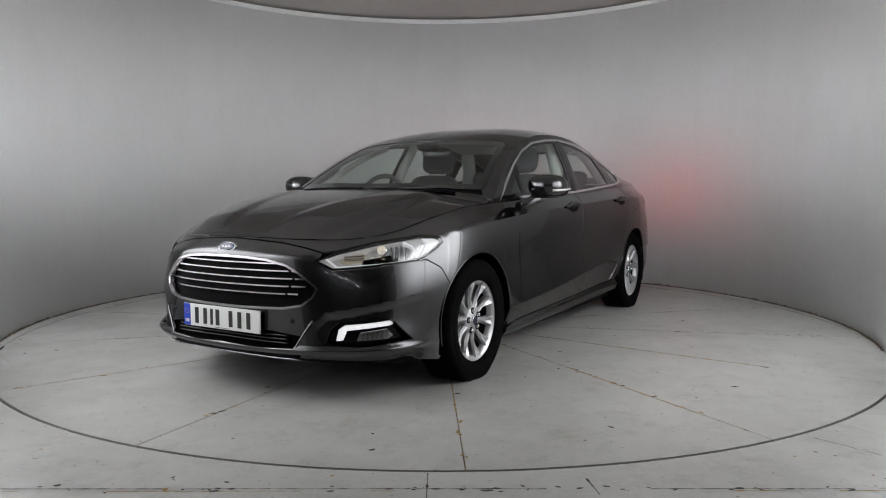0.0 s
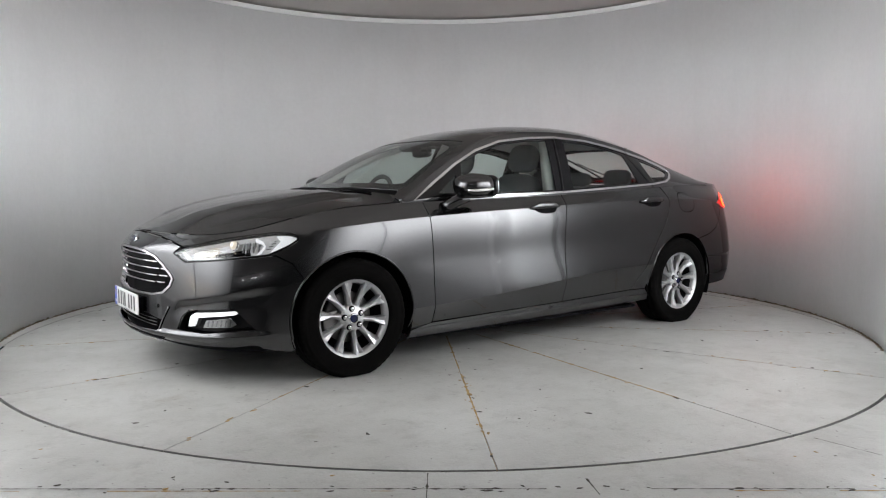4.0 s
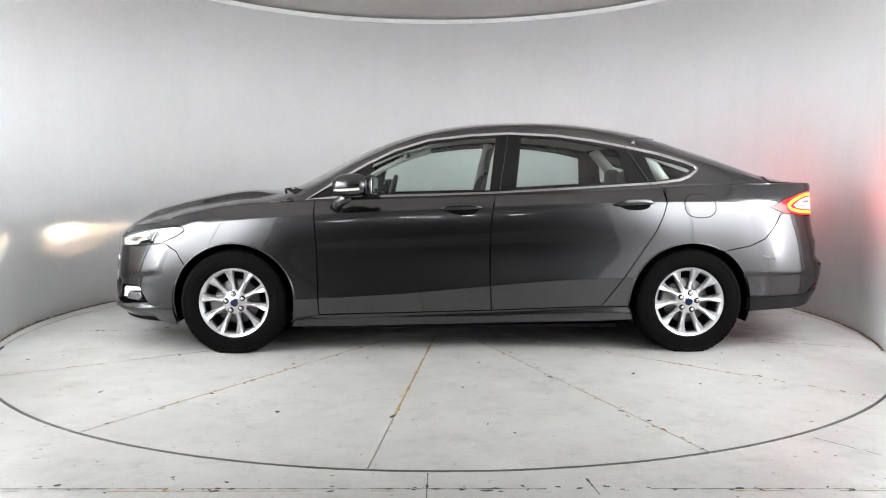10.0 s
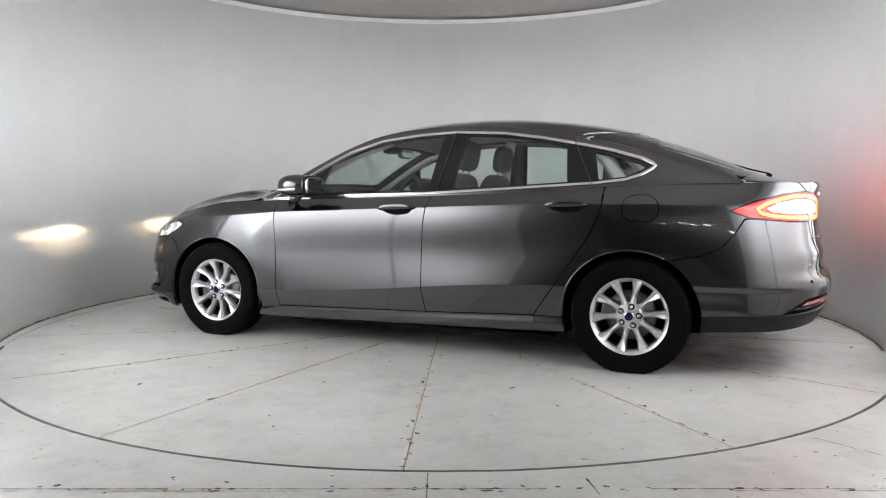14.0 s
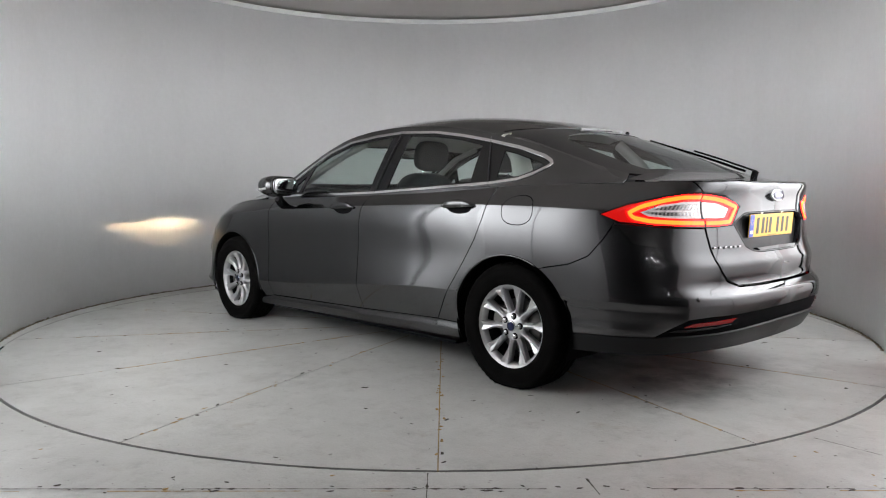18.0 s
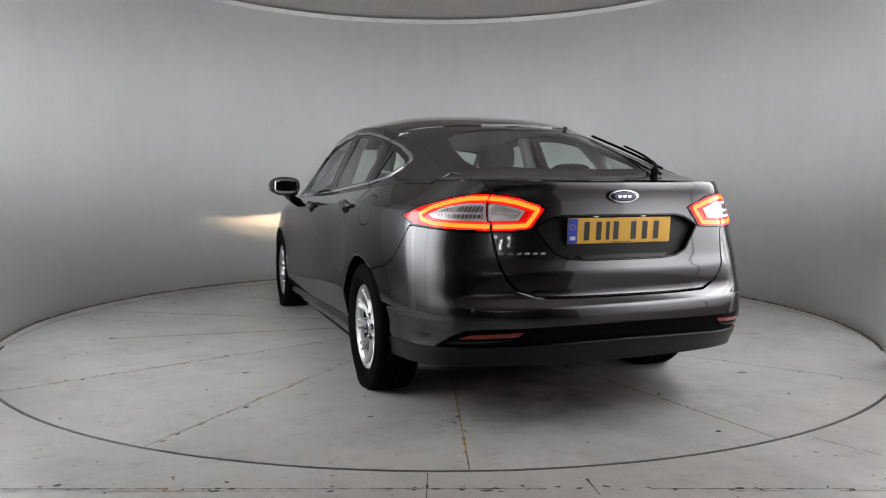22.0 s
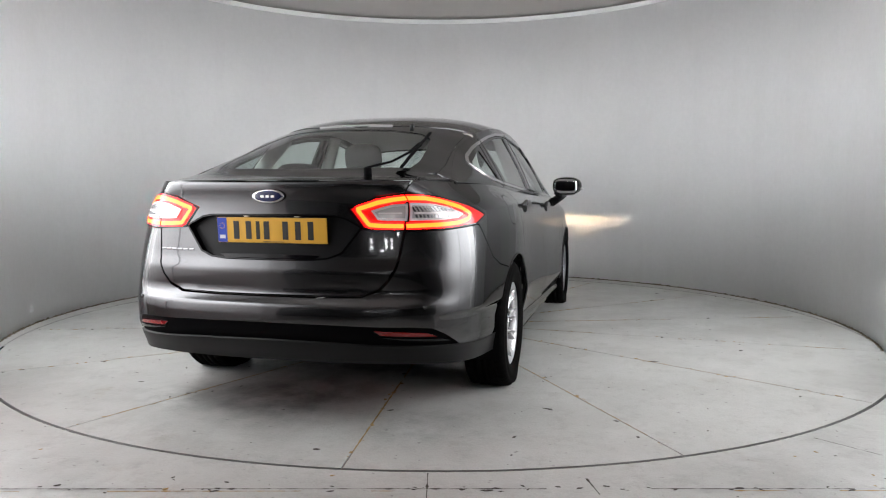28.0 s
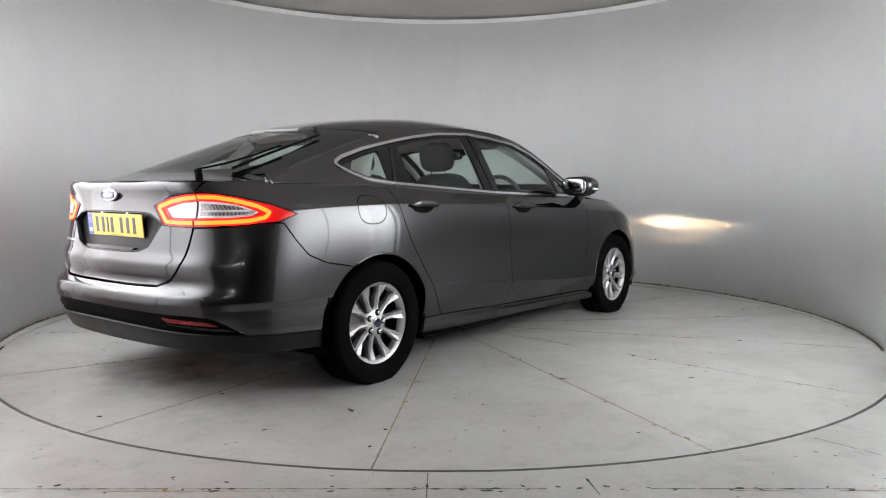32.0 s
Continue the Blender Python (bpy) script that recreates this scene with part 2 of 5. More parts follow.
# ---- the booth ----
WALL_CX, WALL_CY, WALL_R, WALL_TOP = -0.03, 0.21, 3.065, 2.93
wall = tagged(new("wall_round", arc_wall("wall_round", WALL_CX, WALL_CY, WALL_R, 0.1, -0.02, WALL_TOP, -23.6, 203.6, 180, M_WALL)),
              "curved white painted studio wall with scuffed foot", "wall", kind="structure")
for p in wall.data.polygons:
    p.use_smooth = abs(p.normal.z) < 0.5
rim = tagged(new("trim", arc_wall("trim", WALL_CX, WALL_CY, WALL_R - 0.02, 0.12, WALL_TOP, WALL_TOP + 0.045, -23.6, 203.6, 180, M_RIM)),
             "white rim along the top of the curved wall", "trim", kind="structure")
ceil = tagged(new("ceiling", box("ceiling", (-3.6, -9, 3.0), (3.6, 3.6, 3.08), M_CEIL)), "plain grey-beige booth ceiling", "ceiling", kind="structure")

# floor outside the turntable: one slab with a round hole
TABLE_R = 2.960


def ring_floor():
    v, f, n = [], [], 160
    for i in range(n):
        a = 2 * math.pi * i / n
        c, s = math.cos(a), math.sin(a)
        v += [((TABLE_R + 0.017) * c, (TABLE_R + 0.017) * s, 0), ((TABLE_R + 0.017) * c, (TABLE_R + 0.017) * s, -0.2)]
        k = 1 / max(abs(c), abs(s))
        v.append((4.2 * c * k, 4.2 * s * k, 0))
    for i in range(n):
        p, q = 3 * i, 3 * ((i + 1) % n)
        f += [(p, p + 2, q + 2, q), (p, q, q + 1, p + 1)]
    m = len(v)
    v += [(-4.2, -4.2, 0), (4.2, -4.2, 0), (4.2, -9.2, 0), (-4.2, -9.2, 0)]
    f.append((m, m + 3, m + 2, m + 1))
    return mesh_of("floor", v, f, M_FLOOR)


floor = tagged(new("floor", ring_floor()), "worn pale grey concrete floor around the turntable", "floor", kind="structure")
pit = tagged(new("ground", box("ground", (-4.4, -9.3, -0.35), (4.4, 4.4, -0.25), M_GAP)), "dark pit floor under the turntable", "ground", kind="structure")

# black ring added in the turntable gap; its colour stands for the shade there
v = [(r * math.cos(2 * math.pi * i / 160), r * math.sin(2 * math.pi * i / 160), z) for r, z in ((TABLE_R + 0.0155, 0.0), (TABLE_R + 0.0155, -0.045), (TABLE_R + 0.002, -0.045)) for i in range(160)]
f = [(k * 160 + i, k * 160 + (i + 1) % 160, (k + 1) * 160 + (i + 1) % 160, (k + 1) * 160 + i) for k in (0, 1) for i in range(160)]
tagged(new("floor_edge", mesh_of("floor_edge", v, f, M_GAP)), "dark steel edge round the turntable pit", "edge", kind="structure")

# along the round wall the gap is packed with dirt up to the floor's level
v = [(r * math.cos(radians(-16 + 212 * i / 120)), r * math.sin(radians(-16 + 212 * i / 120)), -0.0015) for r in (TABLE_R + 0.001, TABLE_R + 0.0165) for i in range(121)]
tagged(new("floor_infill", mesh_of("floor_infill", v, [(i, i + 121, i + 122, i + 1) for i in range(120)], M_FLOOR)), "grey packed dirt in the gap round the turntable", "floor", kind="structure")

# plain walls that close the place behind the camera
for k, (lo, hi) in enumerate((((-4.3, -9.3, 0), (4.3, -9.2, 3.0)), ((-4.3, -9.2, 0), (-4.2, -1.9, 3.0)), ((4.2, -9.2, 0), (4.3, -1.9, 3.0)))):
    tagged(new("wall_hall", box("wall_hall", lo, hi, M_DARK)), "plain dark hall wall behind the camera", "wall", kind="structure")
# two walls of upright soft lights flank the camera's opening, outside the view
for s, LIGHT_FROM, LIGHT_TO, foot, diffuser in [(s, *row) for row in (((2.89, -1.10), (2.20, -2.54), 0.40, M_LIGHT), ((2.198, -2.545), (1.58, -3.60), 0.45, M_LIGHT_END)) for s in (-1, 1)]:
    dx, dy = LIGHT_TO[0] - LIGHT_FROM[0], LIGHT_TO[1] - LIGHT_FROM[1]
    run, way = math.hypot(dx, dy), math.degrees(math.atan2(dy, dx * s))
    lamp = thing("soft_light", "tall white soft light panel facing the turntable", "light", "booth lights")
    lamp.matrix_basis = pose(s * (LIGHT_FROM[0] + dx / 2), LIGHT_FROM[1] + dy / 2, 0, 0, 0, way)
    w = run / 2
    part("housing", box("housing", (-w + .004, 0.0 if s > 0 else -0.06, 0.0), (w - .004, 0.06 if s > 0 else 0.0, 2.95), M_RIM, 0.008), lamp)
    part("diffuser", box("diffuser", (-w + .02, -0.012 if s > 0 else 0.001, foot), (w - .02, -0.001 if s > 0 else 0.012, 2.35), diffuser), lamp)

# small lamps in the dark hall behind the camera, seen only as glints in the paint
for k, (x, z) in enumerate(((-1.5, 2.35), (-.55, 2.5), (-.1, 2.42), (.5, 2.5), (1.4, 2.35))):
    lamp = thing("hall_lamp", "small white lamp on the dark hall wall", "light", "hall lamps")
    lamp.matrix_basis = pose(x, -9.19, z)
    part("bracket", box("bracket", (-.16, -.01, -.05), (.16, .02, .05), M_DARK, .005), lamp)
    part("tube", box("tube", (-.14, .021, -.025), (.14, .05, .025), M_GLINT, .008), lamp)

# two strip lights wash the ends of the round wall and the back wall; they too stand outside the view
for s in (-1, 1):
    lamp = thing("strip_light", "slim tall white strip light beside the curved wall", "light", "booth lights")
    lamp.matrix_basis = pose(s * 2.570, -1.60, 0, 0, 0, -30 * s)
    # unseen back, made to glow so the paint reflects no dark stripe
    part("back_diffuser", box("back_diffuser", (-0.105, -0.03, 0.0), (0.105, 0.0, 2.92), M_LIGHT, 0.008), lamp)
    # unseen ledge added to keep the strip's light off the floor
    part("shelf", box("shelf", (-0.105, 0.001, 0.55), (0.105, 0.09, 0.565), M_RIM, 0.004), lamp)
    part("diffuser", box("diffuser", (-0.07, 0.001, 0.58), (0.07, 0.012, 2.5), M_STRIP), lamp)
    # added baffle hides the strip from the car; glows to match the panels
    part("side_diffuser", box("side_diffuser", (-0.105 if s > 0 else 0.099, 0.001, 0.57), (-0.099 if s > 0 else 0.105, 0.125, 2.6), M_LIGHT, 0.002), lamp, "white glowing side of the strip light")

# ---- the car body's skin: five rails round the flank, a top sheet and a side-window sheet ----
def cubic(xs, ys):
    """Natural cubic spline through the points; returns a function of arrays."""
    xs, ys = np.array(xs, float), np.array(ys, float)
    n, h = len(xs), np.diff(np.array(xs, float))
    m = np.zeros((n, n))
    r = np.zeros(n)
    m[0, 0] = m[-1, -1] = 1
    for i in range(1, n - 1):
        m[i, i - 1 : i + 2] = h[i - 1], 2 * (h[i - 1] + h[i]), h[i]
        r[i] = 6 * ((ys[i + 1] - ys[i]) / h[i] - (ys[i] - ys[i - 1]) / h[i - 1])
    k = np.linalg.solve(m, r)

    def at(x):
        x = np.clip(np.asarray(x, float), xs[0], xs[-1])
        i = np.clip(np.searchsorted(xs, x) - 1, 0, n - 2)
        d, a, b = h[i], xs[i + 1] - x, x - xs[i]
        return (k[i] * a**3 + k[i + 1] * b**3) / (6 * d) + (ys[i] / d - k[i] * d / 6) * a + (ys[i + 1] / d - k[i + 1] * d / 6) * b

    return at


def hermite(xs, ys):
    """Monotone cubic through the points; returns a function of arrays."""
    xs, ys = np.array(xs, float), np.array(ys, float)
    h = np.diff(xs)
    s = np.diff(ys) / h
    m = np.zeros(len(xs))
    m[0], m[-1] = s[0], s[-1]
    same = s[:-1] * s[1:] > 0
    w1, w2 = 2 * h[1:] + h[:-1], h[1:] + 2 * h[:-1]
    safe = np.where(same, s[:-1] * s[1:], 1)
    m[1:-1] = np.where(same, (w1 + w2) * safe / (w1 * np.where(same, s[1:], 1) + w2 * np.where(same, s[:-1], 1)), 0)

    def at(x):
        x = np.clip(np.asarray(x, float), xs[0], xs[-1])
        i = np.clip(np.searchsorted(xs, x) - 1, 0, len(xs) - 2)
        t = (x - xs[i]) / h[i]
        return (1 + 2 * t) * (1 - t) ** 2 * ys[i] + t * (1 - t) ** 2 * h[i] * m[i] + t * t * (3 - 2 * t) * ys[i + 1] + t * t * (t - 1) * h[i] * m[i + 1]

    return at


# stations run from the nose's middle round the left flank to the tail's middle
RAIL_BOTTOM = [(2.355, 0, .195), (2.33, .30, .19), (2.24, .58, .18), (2.08, .76, .17), (1.84, .86, .165), (1.42, .875, .16), (.95, .843, .155), (.3, .838, .165),
               (-.2, .840, .175), (-.9, .850, .19), (-1.42, .88, .22), (-1.9, .855, .25), (-2.2, .765, .265), (-2.36, .53, .28), (-2.40, .27, .28), (-2.41, 0, .28)]
RAIL_LOW = [(2.39, 0, .27), (2.36, .30, .27), (2.265, .59, .27), (2.10, .775, .27), (1.85, .88, .28), (1.42, .91, .31), (.95, .918, .335), (.3, .925, .375),
            (-.2, .929, .42), (-.9, .930, .465), (-1.42, .922, .46), (-1.9, .888, .45), (-2.24, .79, .44), (-2.42, .55, .44), (-2.47, .28, .44), (-2.48, 0, .44)]
RAIL_MID = [(2.385, 0, .50), (2.355, .30, .50), (2.25, .58, .50), (2.08, .77, .50), (1.85, .875, .52), (1.42, .92, .56), (.95, .909, .58), (.3, .906, .60),
            (-.2, .908, .62), (-.9, .913, .64), (-1.42, .926, .65), (-1.9, .885, .64), (-2.22, .785, .62), (-2.38, .55, .60), (-2.425, .28, .60), (-2.435, 0, .60)]
RAIL_CREASE = [(2.375, 0, .70), (2.345, .29, .695), (2.225, .56, .69), (2.03, .735, .715), (1.80, .835, .765), (1.42, .893, .825), (.95, .893, .86), (.3, .893, .89),
               (-.2, .895, .91), (-.9, .898, .935), (-1.42, .90, .94), (-1.88, .855, .925), (-2.18, .75, .895), (-2.345, .54, .87), (-2.395, .27, .87), (-2.405, 0, .87)]
RAIL_RIM = [(2.30, 0, .79), (2.27, .27, .785), (2.16, .51, .78), (1.98, .67, .80), (1.77, .755, .855), (1.42, .80, .92), (.95, .815, .945), (.3, .825, .965),
            (-.2, .825, .98), (-.9, .82, 1.01), (-1.42, .80, 1.04), (-1.85, .74, 1.055), (-2.17, .655, 1.06), (-2.36, .49, 1.06), (-2.392, .25, 1.06), (-2.40, 0, 1.06)]
RAILS = [np.array(r, float) for r in (RAIL_BOTTOM, RAIL_LOW, RAIL_MID, RAIL_CREASE, RAIL_RIM)]
ROUND = np.concatenate([[0], np.cumsum(np.hypot(*np.diff(RAILS[2][:, :2], axis=0).T))])
RAIL_AT = [[cubic(ROUND, r[:, k]) for k in range(3)] for r in RAILS]
GIRTH = ROUND[-1]


TAIL_STEP = []


def flank(a, z):
    """The flank's skin: a runs round the car from nose to tail, z is the height."""
    a, z = np.broadcast_arrays(np.asarray(a, float), np.asarray(z, float))
    shape, a, z = a.shape, a.ravel(), z.ravel()
    other = (a < 0) | (a > GIRTH)
    a = np.where(a < 0, -a, np.where(a > GIRTH, 2 * GIRTH - a, a))
    p = np.array([[f(a) for f in rail] for rail in RAIL_AT])
    zs = p[:, 2]
    h, out = np.diff(zs, axis=0), []
    i = np.clip((z[None] > zs[1:-1]).sum(0), 0, 3)
    col = np.arange(len(a))
    crisp = np.clip((a - 1.3) / 0.5, 0, 1) * np.clip((5.0 - a) / 0.4, 0, 1)
    t = (z - zs[i, col]) / h[i, col]
    for k in (0, 1):
        v = p[:, k]
        s = np.diff(v, axis=0) / h
        m = np.empty_like(v)
        m[0], m[-1] = s[0], s[-1]
        same = s[:-1] * s[1:] > 0
        m[1:-1] = np.where(same, 2 * s[:-1] * s[1:] / np.where(same, s[:-1] + s[1:], 1), 0)
        # crisp creases along the doors: the slope changes at once there
        lo, hi = m.copy(), m.copy()
        hi[3], lo[3] = m[3] + crisp * (0.75 * s[3] + 0.25 * s[2] - m[3]), m[3] + crisp * (0.2 * s[3] + 0.8 * s[2] - m[3])
        hi[1], lo[1] = m[1] + crisp * (s[1] - m[1]), m[1] + crisp * (0.75 * s[0] - m[1])
        b, c, d, e, hh = v[i, col], v[i + 1, col], hi[i, col], lo[i + 1, col], h[i, col]
        q = np.clip(t, 0, 1)
        y = (1 + 2 * q) * (1 - q) ** 2 * b + q * (1 - q) ** 2 * hh * d + q * q * (3 - 2 * q) * c + q * q * (q - 1) * hh * e
        y = y + np.where(t > 1, (t - 1) * hh * e, 0) + np.where(t < 0, t * hh * d, 0)
        out.append(y.reshape(shape))
    if TAIL_STEP:
        w = np.clip((a - 5.12) / 0.4, 0, 1)
        out[0] = out[0] + (w * w * (3 - 2 * w) * TAIL_STEP[0](z)).reshape(shape)
    return np.stack([out[0], out[1] * np.where(other, -1, 1).reshape(shape), z.reshape(shape)], -1)


# the tail's own profile: bumper ledge, tailgate crease and lip
_TZ = [.28, .36, .44, .50, .535, .560, .585, .63, .68, .70, .73, .80, .88, .94, .985, 1.02, 1.045, 1.06]
_TX = [-2.405, -2.455, -2.482, -2.486, -2.478, -2.452, -2.434, -2.436, -2.437, -2.430, -2.420, -2.409, -2.398, -2.391, -2.392, -2.402, -2.402, -2.392]
TAIL_STEP.append(hermite(_TZ, np.array(_TX) - flank(np.full(len(_TZ), GIRTH), np.array(_TZ))[:, 0]))

_A = np.linspace(0, GIRTH, 1200)
_MID = np.stack([f(_A) for f in RAIL_AT[2]], -1)
A_TOP, A_END = ROUND[4], ROUND[11]


def ax(x):
    """Round-the-car coordinate of a place on the side, by its x."""
    return np.interp(-np.asarray(x, float), -_MID[:, 0], _A)


def fy(y):
    """The same on the nose, by its y."""
    k = _A < ROUND[4]
    return np.interp(y, _MID[k, 1], _A[k])


def ry(y):
    """The same on the tail, by its y."""
    k = _A > ROUND[11]
    return np.interp(-np.asarray(y, float), -_MID[k, 1], _A[k])


def z_low(a):
    return RAIL_AT[0][2](a)


def z_rim(a):
    return RAIL_AT[4][2](a)


crown = cubic([-2.40, -2.30, -2.10, -1.90, -1.68, -1.46, -1.23, -1.01, -.80, -.58, -.37, -.16, .05, .26, .47, .67, .88, 1.04, 1.22, 1.40, 1.60, 1.80, 2.0, 2.2, 2.30],
              [1.06, 1.062, 1.105, 1.19, 1.275, 1.345, 1.405, 1.442, 1.465, 1.478, 1.48, 1.472, 1.45, 1.41, 1.35, 1.272, 1.165, 1.085, 1.012, .998, .975, .942, .895, .83, .79])
EDGE = [(-2.40, 0, 1.06), (-2.392, .25, 1.06), (-2.36, .49, 1.06), (-2.17, .655, 1.06), (-2.0, .70, 1.066), (-1.85, .672, 1.105), (-1.65, .63, 1.17), (-1.45, .605, 1.235), (-1.25, .605, 1.292),
        (-1.02, .61, 1.34), (-.83, .615, 1.372), (-.6, .62, 1.40), (-.3, .625, 1.412), (-.04, .63, 1.402), (.22, .645, 1.366), (.43, .668, 1.298), (.61, .695, 1.215), (.83, .74, 1.095),
        (1.0, .79, .99), (1.12, .81, .945), (1.42, .80, .92), (1.77, .755, .855), (1.98, .67, .80), (2.16, .51, .78), (2.27, .27, .785), (2.30, 0, .79)]
edge_y = hermite([e[0] for e in EDGE], [e[1] for e in EDGE])
edge_z = hermite([e[0] for e in EDGE], [e[2] for e in EDGE])


def top(x, y):
    """The top sheet: bonnet, windscreen, roof, rear window and boot lid."""
    x, y = np.broadcast_arrays(np.asarray(x, float), np.asarray(y, float))
    c, e = crown(x), np.maximum(edge_y(x), 1e-3)
    q = np.clip(np.abs(y) / e, 0, 1.2)
    n = 2.6 + 0.8 * np.clip(1 - np.abs(x + .5) / .9, 0, 1)
    # bonnet: a raised middle with two soft ridges on each side
    k = np.clip((x - 1.15) / 0.25, 0, 1) * np.clip((2.26 - x) / 0.22, 0, 1)
    k = k * k * (3 - 2 * k)
    outer = np.clip(((.60 - .26 * np.clip(x - 1.7, 0, 1)) - np.abs(y)) / 0.075, 0, 1)
    inner = np.clip((np.abs(y) - (.30 - .22 * np.clip(x - 1.4, 0, 1))) / 0.10, 0, 1)
    dome = 0.017 * outer * outer * (3 - 2 * outer) + 0.011 * inner * inner * (3 - 2 * inner) * outer
    return np.stack([x, y, c - (c - edge_z(x)) * q**n + k * dome], -1)


def side(x, z):
    """The side-window sheet, from the shoulder up to the roof's edge."""
    x, z = np.broadcast_arrays(np.asarray(x, float), np.asarray(z, float))
    a = ax(x)
    zr, yr = z_rim(a), RAIL_AT[4][1](a)
    ze = np.maximum(edge_z(x), zr + .004)
    t = np.clip((z - zr) / (ze - zr), -.3, 1.1)
    y = yr + (edge_y(x) - yr) * np.sign(t) * np.abs(t) ** 1.18
    return np.stack([x, y, z], -1)


# ---- sheets cut from the skin ----
def inside(poly, q):
    """Which of the points q lie inside the closed polygon."""
    p, r = np.array(poly), np.roll(np.array(poly), -1, 0)
    x, y = q[:, 0:1], q[:, 1:2]
    cross = ((p[:, 1] > y) != (r[:, 1] > y)) & (x < (r[:, 0] - p[:, 0]) * (y - p[:, 1]) / np.where(r[:, 1] == p[:, 1], 1e-12, r[:, 1] - p[:, 1]) + p[:, 0])
    return cross.sum(1) % 2 == 1


def dense(poly, step):
    out = []
    for p, q in zip(poly, poly[1:] + poly[:1]):
        n = max(1, math.ceil(math.hypot(q[0] - p[0], q[1] - p[1]) / step))
        out += [(p[0] + (q[0] - p[0]) * i / n, p[1] + (q[1] - p[1]) * i / n) for i in range(n)]
    return out


def shrink(poly, d):
    """The polygon moved inwards by d."""
    p = np.array(poly, float)
    area = np.sum(p[:, 0] * np.roll(p[:, 1], -1) - np.roll(p[:, 0], -1) * p[:, 1])
    e = np.roll(p, -1, 0) - p
    e = e / np.maximum(np.linalg.norm(e, axis=1, keepdims=True), 1e-9)
    n = np.stack([-e[:, 1], e[:, 0]], 1) * (1 if area > 0 else -1)
    m = n + np.roll(n, 1, 0)
    k = np.maximum(np.sum(m * m, 1) / 2, 0.5)
    return [tuple(v) for v in p + m / k[:, None] * d]


def smooth_loop(pts, rounds=2):
    """Corner cutting, for outlines that are round."""
    for _ in range(rounds):
        out = []
        for p, q in zip(pts, pts[1:] + pts[:1]):
            out += [(0.75 * p[0] + 0.25 * q[0], 0.75 * p[1] + 0.25 * q[1]), (0.25 * p[0] + 0.75 * q[0], 0.25 * p[1] + 0.75 * q[1])]
        pts = out
    return pts


def nose(half):
    """A loop symmetric about the nose's middle, from its left half."""
    return half + [(-a, z) for a, z in reversed(half) if a > 1e-6]


def tail(half):
    """A loop symmetric about the tail's middle, from its left half."""
    return half + [(2 * GIRTH - a, z) for a, z in reversed(half) if a < GIRTH - 1e-6]


def about(half):
    """A loop on the top sheet symmetric about the car's middle."""
    return half + [(x, -y) for x, y in reversed(half) if y > 1e-6]


def crease_rows():
    """Close rows of places on both sides of the two sharp creases along the doors."""
    a = np.arange(1.4, 4.95, 0.016)
    return np.concatenate([np.stack([a, RAIL_AT[k][2](a) + d], 1) for k in (1, 3) for d in (-0.0035, 0.0035)])


